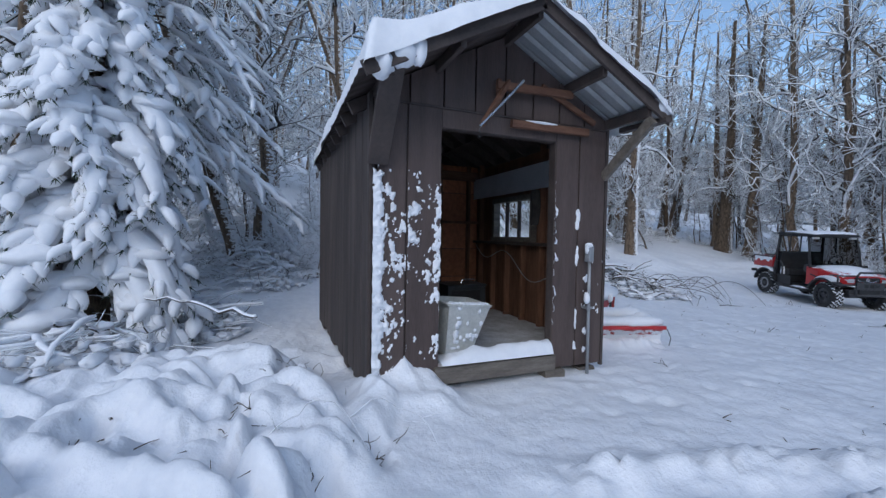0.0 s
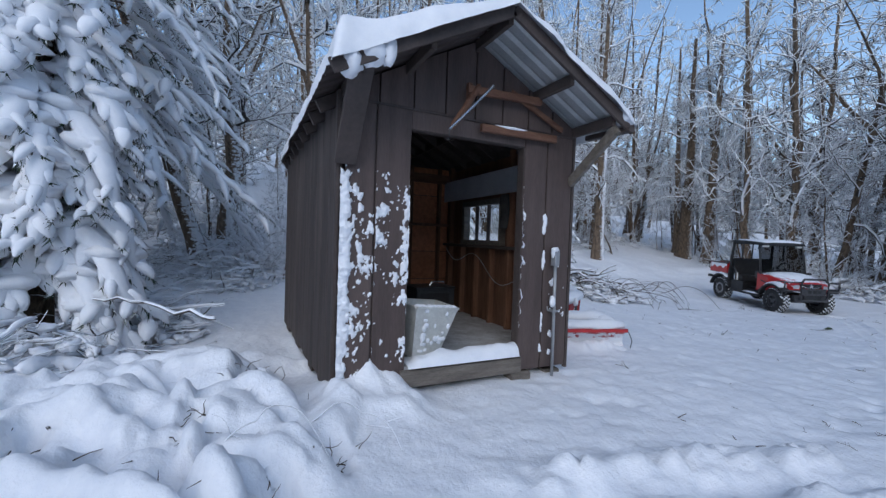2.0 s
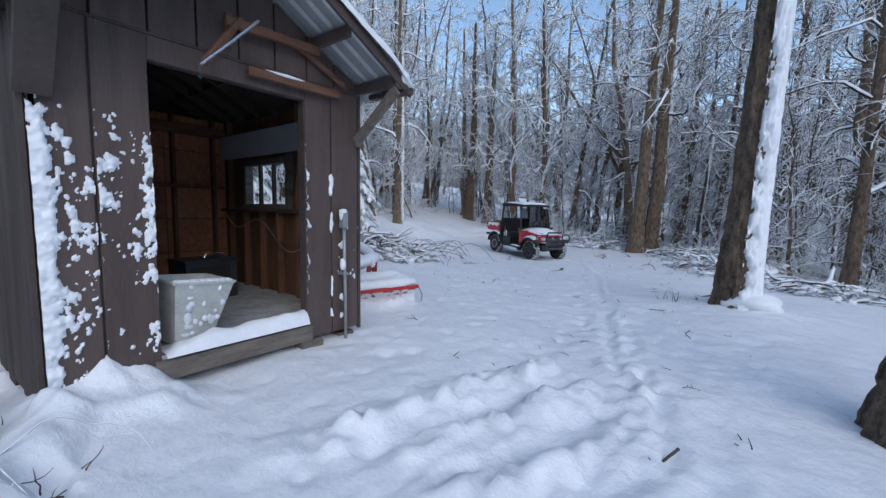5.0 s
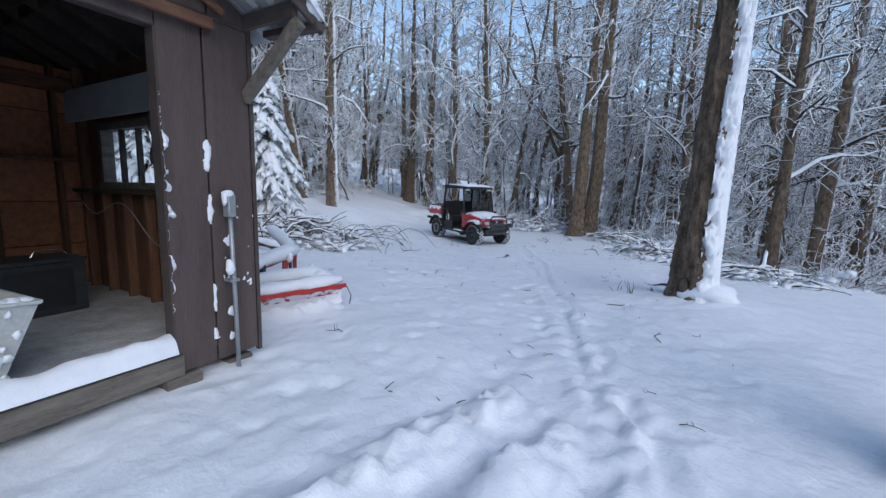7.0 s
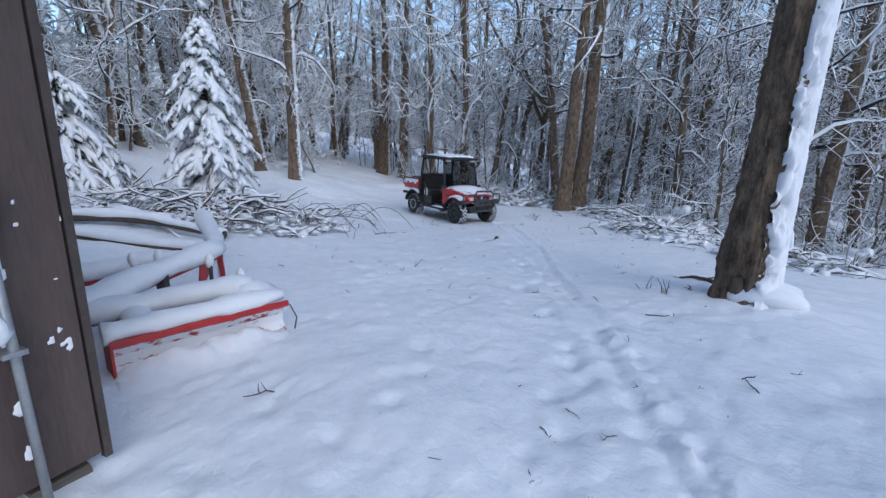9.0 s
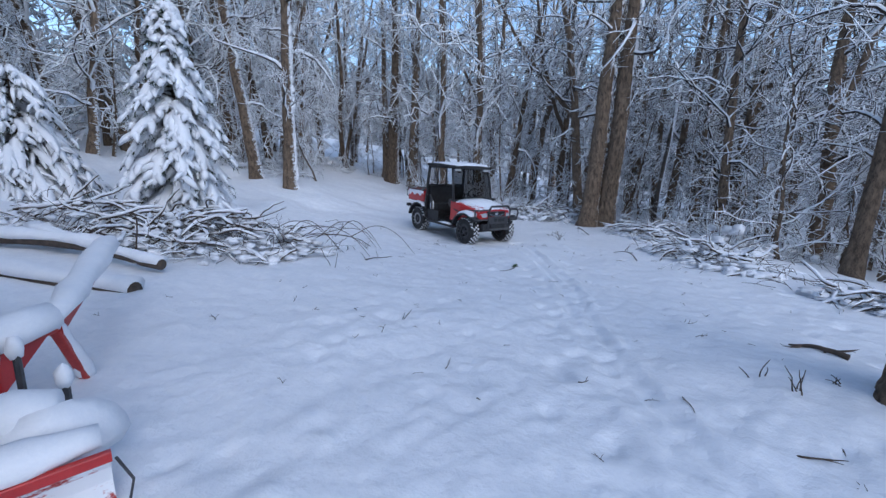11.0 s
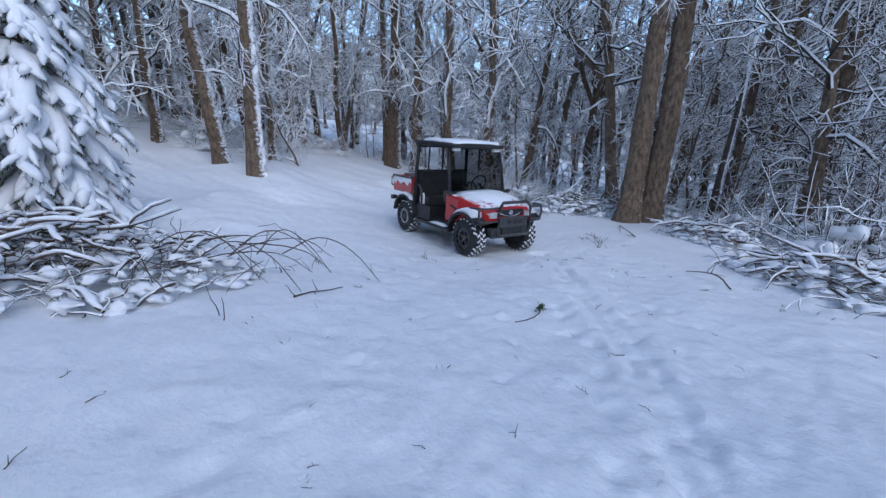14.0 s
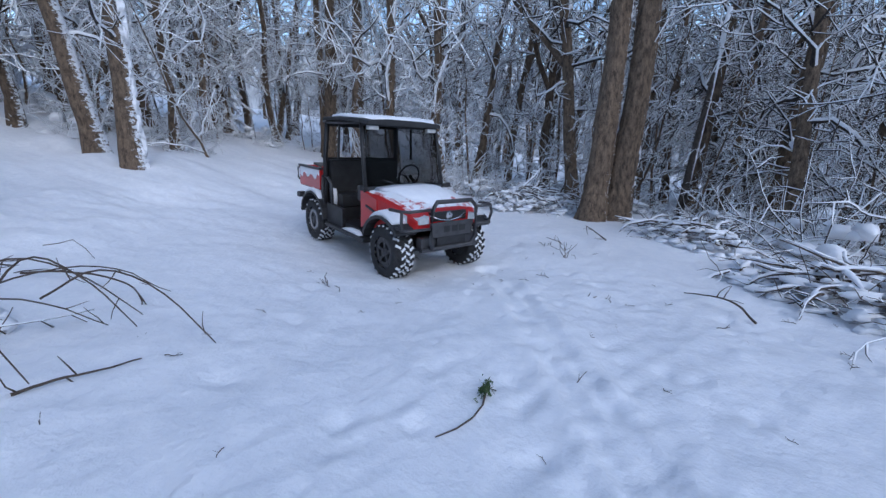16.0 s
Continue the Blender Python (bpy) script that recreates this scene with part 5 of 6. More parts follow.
TALL = [make_tree("tree", "bare woodland tree with snow-laden branches", pose(-200 + 20 * k, 320, -20), tree_meshes(k + 1, 15.0 + k, 0.17 + 0.02 * k, 0.1 + 0.03 * k, 19, 3.4, 6, (0.02 * (k - 1), 0.01), 9, twigs=4, twig_r=0.025, crook=0.03, fork=0.35 if k % 2 else None)) for k in range(4)]
FAR = [make_tree("tree", "bare far tree with snow-laden branches", pose(-300 + 20 * k, 320, -20), tree_meshes(k + 11, 15.0 + k, 0.18 + 0.02 * k, 0.12 + 0.03 * k, 17, 3.4, 5, (0.02 * (k - 1), 0.01), 7, twigs=3, twig_r=0.034, crook=0.03, fork=0.35 if k % 2 else None)) for k in range(3)]
YOUNG = [make_tree("sapling", "thin bare sapling covered in frost and snow", pose(-100 + 20 * k, 320, -20), tree_meshes(k + 31, 6.0, 0.05, 0.06, 15, 1.9, 5, (0.05 * (k - 1.5), 0.03), 5, twig_r=0.016, crook=0.06, rise=0.7, segs=8, twigs=4), "frosted saplings", "sapling") for k in range(4)]


def bush_mesh(seed, stems=20, spread=1.0, height=1.0):
    r = np.random.default_rng(seed)
    ms = Mesh()
    for k in range(stems):
        a, d = r.uniform(0, math.tau), spread * r.uniform(0, 0.6)
        p = (d * math.cos(a), d * math.sin(a), -0.1)
        sp = wander(p, (math.cos(a) * 0.7 + r.normal(0, 0.4), math.sin(a) * 0.7 + r.normal(0, 0.4), 1.1), height * r.uniform(0.8, 1.7), 6, 0.16, 0.13, r)
        ms.tube(sp, np.linspace(0.016, 0.008, 7), 3, cap=False)
        for j in range(6):
            i = r.integers(1, 6)
            ms.tube(wander(sp[i], r.normal(0, 1, 3) + np.array([0, 0, 0.3]), height * r.uniform(0.2, 0.5), 2, 0.25, 0.12, r), [0.011, 0.01, 0.004], 3, cap=False)
    return ms


BUSH = []
for k in range(3):
    b = thing("bush", pose(-20 + 20 * k, 320, -20), "low tangled bush bent under snow", "bush", "snowy undergrowth")
    tagged(part("tangle", bush_mesh(60 + k), M_TWIG, b, smooth=True, fix=False), kind="stuff")
    heap = Mesh()
    r = np.random.default_rng(70 + k)
    for j in range(12):
        heap.blob((r.normal(0, 0.35), r.normal(0, 0.35), r.uniform(0.0, 0.5)), (r.uniform(0.08, 0.26), r.uniform(0.08, 0.26), r.uniform(0.04, 0.1)), j, 0.4, 8, 5)
    tagged(part("snow_cover", heap, M_SNOWLUMP, b, "pads of snow resting on the twigs", smooth=True, fix=False), kind="stuff")
    BUSH.append(b)

LANE = [(0.5, 3), (-0.5, 9), (-3.2, 13.5), (-9, 18.5), (-13.0, 22.0)]
HOLD = [(x, y, 0.8) for x, y, *_ in NAMED] + [(-1.7, 1.2, 3.2), (-7.4, 8.3, 1.6), (-11.2, 7.15, 2.2), (-3.1, 13.0, 3.0), (-2.2, 18.2, 2.6), (1.3, 16.5, 1.8), (2.6, 13.4, 2.0)]


def free(x, y, lane, open_ground=True):
    if float(to_line(np.array([x]), np.array([y]), LANE)[0]) < lane or any((x - a) ** 2 + (y - b) ** 2 < c * c for a, b, c in HOLD):
        return False
    if open_ground and -6.5 < x < 5.2 and -5.5 < y < 10.5 or -6.5 < x < 0.8 and y < 15.5 and y > -5 or -4 < x < 3 and 14 < y < 18.2:
        return False
    return not (-11 < x < -6 and 1.5 < y < 9) and not (-15.5 < x < -6 and 8 < y < 16.5) and not (1.5 < x < 9 and -8 < y < 12) and not (-5 < x < 9 and -8 < y < -4)


def scatter(kinds, count, box, lane, size, seed, gap):
    r = np.random.default_rng(seed)
    placed = []
    tries = 0
    while len(placed) < count and tries < 6000:
        tries += 1
        x, y = r.uniform(box[0], box[1]), r.uniform(box[2], box[3])
        if not free(x, y, lane) or any((x - a) ** 2 + (y - b) ** 2 < gap * gap for a, b in placed):
            continue
        placed.append((x, y))
        s = r.uniform(*size)
        copy_thing(kinds[r.integers(len(kinds))], Matrix.Translation((x, y, ground_at(x, y) - 0.05)) @ pose(0, 0, 0, r.normal(0, 4), r.normal(0, 4), r.uniform(0, 360)) @ Matrix.Diagonal((s, s, s * r.uniform(0.9, 1.15), 1)))


scatter(TALL, 40, (-24, 4, 15, 34), 3.4, (0.75, 1.15), 1, 1.6)
scatter(TALL, 22, (-26, -7, -12, 16), 3.0, (0.75, 1.15), 2, 1.8)
scatter(TALL, 15, (3, 22, 19, 34), 3.0, (0.75, 1.15), 3, 1.7)
scatter(FAR, 42, (-44, 26, 28, 54), 3.2, (0.8, 1.3), 4, 1.9)
scatter(FAR, 20, (-48, -22, -24, 32), 3.2, (0.8, 1.3), 5, 2.0)
scatter(FAR, 18, (-32, -12, 4, 26), 3.4, (0.85, 1.2), 15, 1.5)
scatter(YOUNG, 52, (-22, 4, 15.5, 30), 2.8, (0.6, 1.2), 6, 0.9)
scatter(YOUNG, 28, (-20, -6.5, -9, 15), 2.6, (0.5, 1.1), 7, 0.9)
scatter(YOUNG, 38, (2.5, 16, 12.5, 28), 2.5, (0.6, 1.2), 8, 0.8)
scatter(YOUNG, 18, (-24, -10.5, 2, 18), 2.6, (0.7, 1.3), 17, 0.9)
scatter(BUSH, 20, (-20, -9, 4, 20), 3.0, (0.5, 1.0), 18, 0.9)
scatter(BUSH, 38, (-18, 4, 15, 26), 2.6, (0.6, 1.3), 9, 0.7)
scatter(BUSH, 28, (-16, -6, -10, 1.5), 2.0, (0.7, 1.3), 19, 0.6)
scatter(BUSH, 22, (-16, -6.2, -8, 14), 2.6, (0.5, 1.2), 10, 0.8)
scatter(BUSH, 32, (2.5, 14, 12.5, 24), 2.2, (0.5, 1.1), 11, 0.7)
for original in TALL + FAR + YOUNG + BUSH:
    for o in (*original.children_recursive, original):
        bpy.data.objects.remove(o)

# ---- conifers ----
def conifer(name, label, m, height, base, low, layers, per, seed, lump=1.0, droop=0.8, needles=16, trunk_r=0.14, bare=0.0, uneven=0.0):
    r = np.random.default_rng(seed)
    tree = thing(name, m, label, "conifer")
    part("trunk", Mesh().tube([(0, 0, -0.2), (0.01, 0.02, height * 0.5), (0, 0, height)], [trunk_r, trunk_r * 0.6, 0.015], 10), M_BARK, tree, smooth=True)
    snow, green, wood = Mesh(), Mesh(), Mesh()
    gv, gf = [], []
    for layer in range(layers):
        f = layer / layers
        z0 = low + (height - low) * f
        R = base * (1 - f) ** (0.85 - 0.2 * uneven)
        for k in range(max(3, int(per * (1 - 0.5 * f)))):
            a = k * math.tau / max(3, int(per * (1 - 0.5 * f))) + layer * 1.3 + r.normal(0, 0.2)
            ln = R * r.uniform(0.75 - 0.2 * uneven, 1.15)
            z1 = z0 + uneven * r.normal(0, 0.13)
            out = np.array([math.cos(a), math.sin(a), 0])
            side = np.array([-math.sin(a), math.cos(a), 0])
            s = np.linspace(0, 1, 7)
            spine = out * (s[:, None] * ln) + np.array([0, 0, 1]) * (z1 + 0.18 * ln * s - droop * ln * s ** 2 * r.uniform(0.8, 1.2))[:, None]
            spine += r.normal(0, 0.02, spine.shape)
            wood.tube(spine, np.linspace(0.02, 0.006, 7), 4, cap=False)
            iced = r.uniform() > bare
            if iced:
                snow.tube(spine[1:] + np.array([0, 0, 0.03 * lump]), lump * np.array([0.03, 0.07, 0.085, 0.09, 0.07, 0.025]) * min(1.0, 0.5 + ln * 0.5) * r.uniform(0.8, 1.2), 7 if lump > 1.5 else 5, flat=0.7)
            if lump > 1.5 and iced:
                for i in (2, 4):
                    snow.blob(spine[i] + np.array([0, 0, 0.02]), (0.08 + 0.12 * ln, 0.08 + 0.12 * ln, 0.05 + 0.04 * ln), layer * 9 + k + i, 0.6, 12, 8)
            count = int(5 + 5 * min(ln, 1.6))
            for j in range(count):
                u = 0.2 + 0.8 * (j + r.uniform(0, 0.8)) / count
                i = min(int(u * 6), 5)
                p = spine[i] + (spine[i + 1] - spine[i]) * (u * 6 - i)
                l2 = (0.16 + 0.3 * ln * (1 - 0.6 * u)) * r.uniform(0.7, 1.2)
                w = out * 0.75 + side * (1 if j % 2 else -1) * r.uniform(0.4, 1.0) + np.array([0, 0, -0.25])
                q = wander(p, w, l2, 4, 0.12, 0.28 * droop, r)
                if iced or r.uniform() > bare:
                    snow.tube(q + np.array([0, 0, 0.018 * lump]), lump * np.array([0.03, 0.05, 0.052, 0.04, 0.012]) * r.uniform(0.6, 1.25), 6 if lump > 1.5 else 4, flat=0.75)
                for n in range(needles):
                    v = r.uniform(0, 1)
                    i2 = min(int(v * 4), 3)
                    o = q[i2] + (q[i2 + 1] - q[i2]) * (v * 4 - i2)
                    d = (q[i2 + 1] - q[i2]) / l2 * 4 * 0.6 + r.normal(0, 0.5, 3) + np.array([0, 0, -0.45])
                    d *= r.uniform(0.05, 0.12) / np.linalg.norm(d)
                    c = np.cross(d, r.normal(0, 1, 3))
                    c *= 0.009 / (np.linalg.norm(c) + 1e-6)
                    b = len(gv)
                    gv.extend([tuple(o - c), tuple(o + c), tuple(o + d)])
                    gf.append((b, b + 1, b + 2))
    green.v, green.f = gv, gf
    tagged(part("foliage", green, M_NEEDLE, tree, "dark green needles under the snow", fix=False), kind="stuff")
    tagged(part("bough_wood", wood, M_STICK, tree, smooth=True, fix=False), kind="stuff")
    tagged(part("snow_load", snow, M_SNOWLUMP, tree, "heavy drooping pads of snow on the boughs", smooth=True, fix=False), kind="stuff")
    return tree


conifer("spruce", "tall spruce with boughs weighed down by thick snow", pose(-3.0, -2.85, ground_at(-3.0, -2.85)), 8.5, 1.3, 0.9, 24, 10, 5, lump=1.6, droop=1.05, needles=26, uneven=0.5)
conifer("spruce", "dark spruce with long drooping partly snowed boughs", pose(-6.3, -3.3, ground_at(-6.3, -3.3)), 13.0, 3.5, 3.0, 17, 9, 6, lump=1.45, droop=0.8, needles=44, trunk_r=0.24, bare=0.2)
conifer("spruce", "dark spruce leaning over the undergrowth with snowy boughs", pose(-4.6, -5.6, ground_at(-4.6, -5.6)), 12.0, 2.4, 1.8, 15, 7, 7, lump=1.1, droop=0.8, needles=36, trunk_r=0.2, bare=0.4)
conifer("fir", "small cone-shaped fir thickly covered with snow", pose(-7.45, 8.35, ground_at(-7.45, 8.35)), 4.6, 1.25, 0.25, 22, 11, 8, lump=1.5, droop=0.95, needles=24, uneven=1.0, trunk_r=0.07)
conifer("fir", "low spreading conifer buried in snow", pose(-11.6, 7.2, ground_at(-11.6, 7.2)), 2.7, 2.1, 0.1, 12, 11, 9, lump=1.3, droop=1.0, needles=30, trunk_r=0.08, bare=0.15, uneven=1.0)
DARK = conifer("spruce", "dark spruce standing among the bare trees on the slope", pose(-20.5, 9.0, ground_at(-20.5, 9.0)), 12.0, 2.3, 0.8, 12, 5, 12, lump=1.1, droop=0.6, needles=9, trunk_r=0.18, bare=0.6)
for x, y, s, a in ((-22.5, 14.0, 1.1, 40), (-18.0, 4.0, 0.9, 100), (-25.0, 19.0, 1.25, 200), (-21.0, 24.5, 1.0, 290), (-17.5, 11.5, 0.8, 20), (-15.0, 6.0, 0.6, 75)):
    copy_thing(DARK, pose(x, y, ground_at(x, y), 0, 0, a) @ Matrix.Scale(s, 4))
make_tree("tree", "snowy slim trunk beside the spruce", pose(-3.35, -3.75, ground_at(-3.35, -3.75)), tree_meshes(210, 11.0, 0.15, 0.35, 9, 2.2, 4, (0.0, 0.0), 12, twigs=4))

# ---- brush piles, logs and sticks ----
STICKS = []
for k in range(7):
    r = np.random.default_rng(300 + k)
    ms = Mesh()
    p = wander((-0.6, 0, 0), (1, 0.1, 0.2), 1.3 + 0.12 * k, 7, 0.2, 0.05, r)
    ms.tube(p, np.linspace(0.017, 0.007, 8), 6)
    for j in range(5):
        i = r.integers(1, 7)
        ms.tube(wander(p[i], (0.7, r.normal(0, 0.7), r.normal(0.1, 0.5)), r.uniform(0.2, 0.6), 3, 0.2, 0.03, r), [0.013, 0.011, 0.009, 0.004], 4, cap=False)
    STICKS.append(ms.data("branch", M_LIMB, True))


def brush_pile(cx, cy, ax, ay, top, turn, count, seed, label):
    r = np.random.default_rng(seed)
    pile = thing("brush_pile", pose(cx, cy, 0), label, "brush pile")
    ca, sa = math.cos(turn), math.sin(turn)
    for k in range(int(count * 0.65)):
        u, v = r.uniform(-1, 1), r.uniform(-1, 1)
        if u * u + v * v > 1:
            u, v = u * 0.6, v * 0.6
        x, y = ca * u * ax - sa * v * ay, sa * u * ax + ca * v * ay
        h = top * (1 - 0.8 * (u * u + v * v)) * r.uniform(0.05, 0.75)
        ob = part("branch", STICKS[r.integers(len(STICKS))], M_LIMB, pile, fix=False)
        ob.matrix_basis = pose(x, y, ground_at(cx + x, cy + y) + h, r.normal(0, 9), r.normal(4, 6), r.uniform(0, 360)) @ Matrix.Scale(r.uniform(0.5, 0.9), 4)
    pads, fine_twigs = Mesh(), Mesh()
    for k in range(int(count * 5.5)):
        u, v = r.uniform(-1, 1), r.uniform(-1, 1)
        if u * u + v * v > 1:
            continue
        x, y = ca * u * ax - sa * v * ay, sa * u * ax + ca * v * ay
        h = top * (1 - 0.85 * (u * u + v * v)) * r.uniform(0.15, 0.85)
        pads.blob((x, y, ground_at(cx + x, cy + y) + h), (r.uniform(0.05, 0.15), r.uniform(0.04, 0.09), r.uniform(0.025, 0.05)), k, 0.8, 9, 6)
    for k in range(int(count * 1.4)):
        u, v = r.normal(0, 0.4), r.normal(0, 0.4)
        x, y = ca * u * ax - sa * v * ay, sa * u * ax + ca * v * ay
        h = top * max(0.15, 1 - 0.8 * (u * u + v * v)) * r.uniform(0.6, 1.05)
        line = wander((x, y, ground_at(cx + x, cy + y) + h), (r.normal(0, 1), r.normal(0, 1), r.normal(0, 0.12)), r.uniform(0.35, 0.9), 8, 0.16, 0.04, r)
        girth = r.uniform(0.012, 0.034) * (1 + 0.7 * (vnoise(np.arange(9) * 1.1, np.zeros(9), k) - 0.5)) * np.array([0.4, 0.8, 1, 1, 1, 1, 0.9, 0.7, 0.3])
        pads.tube(line, girth, 7, flat=0.8)
        fine_twigs.tube(line - np.array([0, 0, 0.03]), np.linspace(0.015, 0.006, 9), 5, cap=False)
    tagged(part("snow_cover", pads, M_SNOWLUMP, pile, "rounded snow lying between the branches", smooth=True, fix=False), kind="stuff")
    for k in range(count * 4):
        u, v = r.normal(0, 0.45), r.normal(0, 0.45)
        x, y = ca * u * ax - sa * v * ay, sa * u * ax + ca * v * ay
        fine_twigs.tube(wander((x, y, ground_at(cx + x, cy + y) + top * r.uniform(0, 0.7)), (r.normal(0, 1), r.normal(0, 1), r.uniform(0, 0.8)), r.uniform(0.15, 0.55), 4, 0.25, 0.1, r), [0.005, 0.005, 0.0045, 0.004, 0.002], 3, cap=False)
    tagged(part("brushwood", fine_twigs, M_TWIG if seed in (6, 7, 9) else M_STICK, pile, smooth=True, fix=False), kind="stuff")


brush_pile(-5.4, 7.7, 2.0, 1.3, 0.65, 0.75, 80, 1, "wide pile of cut branches half buried in snow")
brush_pile(-6.6, 6.6, 1.7, 1.2, 0.6, 0.5, 46, 2, "heap of snow-covered branches by the small fir")
brush_pile(2.6, 13.3, 1.7, 0.9, 0.4, -1.05, 46, 3, "pile of branches and snow at the track's edge")
brush_pile(1.3, 16.6, 1.6, 0.7, 0.42, -1.1, 34, 4, "pile of branches and snow below the twin tree")
brush_pile(-2.2, 19.2, 1.5, 0.9, 0.75, 0.2, 36, 5, "tangle of arching snowy branches beside the track")
brush_pile(-8.2, -1.5, 2.6, 1.5, 0.5, 0.3, 52, 6, "snowed-over thicket of fallen branches behind the shed")
brush_pile(-1.6, -2.6, 1.0, 0.7, 0.4, 0.6, 22, 7, "broken branches sticking out of the snow under the spruce")
brush_pile(-3.6, -1.9, 1.1, 0.7, 0.45, 0.5, 30, 9, "tangle of snowy twigs at the foot of the spruce")
brush_pile(4.6, 10.6, 1.1, 0.6, 0.3, -0.6, 20, 8, "low twigs and brambles under snow")

for k, (a, b, r0) in enumerate((((-6.9, 4.2, 0.16), (-3.62, 5.55, 0.1), 0.1), ((-7.2, 4.9, 0.2), (-5.3, 5.95, 0.3), 0.09), ((-6.3, 5.6, 0.35), (-4.2, 6.15, 0.22), 0.07))):
    log = thing("log", Matrix(), "felled log lying under a thick ridge of snow", "log", "felled logs")
    pts = np.linspace(np.array(a), np.array(b), 9)
    pts[:, 2] += [ground_at(p[0], p[1]) - 0.1 for p in pts]
    part("stem", Mesh().tube(pts, r0 * (1 + 0.05 * np.sin(np.arange(9))), 12), M_STICK, log, smooth=True)
    part("snow", Mesh().tube(pts + np.array([0.0, 0, r0 * 0.75]), r0 * (1.35 + 0.2 * np.sin(np.arange(9) * 1.7 + k)), 10, flat=0.65), M_SNOWLUMP, log, smooth=True)

# ---- snow plough attachment ----
plow = thing("plough_blade", Matrix(), "red tractor blade attachment half buried in snow", "plough blade")
pa, pb = Vector((-0.8, 2.86, 0.0)), Vector((-0.46, 3.97, 0.0))
away = (pb - pa).cross(Vector((0, 0, 1))).normalized()
bl = Mesh()
for i in range(13):
    p = pa.lerp(pb, i / 12)
    for j in range(6):
        s = j / 5
        o = p + away * (-0.11 * math.sin(s * math.pi)) + Vector((0, 0, -0.02 + 0.31 * s))
        bl.v.append(tuple(o))
        bl.v.append(tuple(o - away * 0.018))
for i in range(12):
    for j in range(5):
        a, b = (i * 6 + j) * 2, ((i + 1) * 6 + j) * 2
        bl.f += [(a, b, b + 2, a + 2), (a + 1, a + 3, b + 3, b + 1)]
    a, b = (i * 6 + 5) * 2, ((i + 1) * 6 + 5) * 2
    bl.f.append((a, b, b + 1, a + 1))
part("blade", bl, M_REDICY, plow, "faded red curved blade")
part("end_plate", Mesh().beam(pa + Vector((0.02, 0, 0.13)), pa + Vector((-0.2, 0.06, 0.13)), 0.015, 0.3), M_REDFADED, plow)
part("edge_bar", Mesh().beam(pa + Vector((0, 0, 0.285)), pb + Vector((0, 0, 0.283)), 0.035, 0.045), M_RED, plow)


def snowy_bar(p, q, w, h, load, seed, label=""):
    bar = part("bar", Mesh().beam(p, q, w, h), M_REDFADED, plow, label)
    pts = np.linspace(np.array(p), np.array(q), 10)
    pts[:, 2] += h * 0.5 + load * 0.35
    part("snow", Mesh().tube(pts, load * (0.9 + 0.5 * (vnoise(np.arange(10) * 0.9, np.zeros(10), seed) - 0.5)) * np.array([0.7] + [1] * 8 + [0.7]), 10, flat=0.8), M_SNOWLUMP, bar, smooth=True)


bank = Mesh()
for i in range(45):
    p = pa.lerp(pb, i / 36)
    fade = min(1.0, max(0.0, (37 - i) / 9))
    for j, d in enumerate((-0.03, 0.02, 0.05, 0.09, 0.14, 0.2, 0.27, 0.35, 0.44)):
        o = p + away * d
        g = ground_at(o.x, o.y)
        rise = max(0.0, 0.13 - g) * fade * math.exp(-(max(d, 0.0) / 0.11) ** 2)
        bank.v.append((o.x, o.y, g - 0.012 * (j > 6) + rise + 0.09 * float(fractal(i * 0.35, d * 9.0, 3, 6)) * (rise > 0.02) - 0.03 * (1 - fade) - 0.02 * (j == 8)))
bank.f = [(i * 9 + j, (i + 1) * 9 + j, (i + 1) * 9 + j + 1, i * 9 + j + 1) for i in range(44) for j in range(8)]
part("snow_bank", bank, M_SNOWLUMP, plow, "snow banked up against the blade", smooth=True)
crest = Mesh()
pts = np.array([pa.lerp(pb, i / 16) + Vector((-0.075, 0, 0.35)) for i in range(17)])
crest.tube(pts, 0.072 * (1 + 0.9 * (vnoise(np.arange(17) * 0.7, np.zeros(17), 4) - 0.5)), 12, flat=0.85)
part("crest_snow", crest, M_SNOWLUMP, plow, "rounded ridge of snow along the blade", smooth=True)
snowy_bar((-1.42, 2.75, 0.3), (-1.62, 4.22, 0.52), 0.05, 0.06, 0.13, 1)
snowy_bar((-1.5, 2.85, 0.26), (-0.86, 3.96, 0.32), 0.05, 0.06, 0.13, 2)
snowy_bar((-1.62, 4.22, 0.5), (-3.55, 5.35, 0.62), 0.06, 0.08, 0.11, 3)
snowy_bar((-0.85, 3.1, 0.22), (-1.45, 3.3, 0.24), 0.06, 0.07, 0.1, 4)
snowy_bar((-1.62, 4.22, 0.5), (-1.85, 4.42, 0.0), 0.05, 0.05, 0.06, 5)
snowy_bar((-2.3, 3.0, 0.36), (-1.95, 4.1, 0.42), 0.06, 0.08, 0.11, 6)
part("gusset", Mesh().add([(-1.55, 3.98, 0.5), (-1.62, 4.2, 0.5), (-1.5, 3.9, 0.2), (-1.57, 3.98, 0.5), (-1.64, 4.2, 0.5), (-1.52, 3.9, 0.2)], [(0, 1, 2), (5, 4, 3), (0, 3, 4, 1), (1, 4, 5, 2), (2, 5, 3, 0)]), M_RED, plow, "bright red steel gusset plate")
part("hitch", Mesh().beam((-1.45, 3.5, 0.2), (-1.2, 3.75, 0.2), 0.14, 0.14), M_REDFADED, plow)
part("bracket", Mesh().beam((-1.5, 3.6, 0.3), (-1.5, 3.6, 0.52), 0.05, 0.12, up=(1, 0, 0)), M_GUARD, plow)
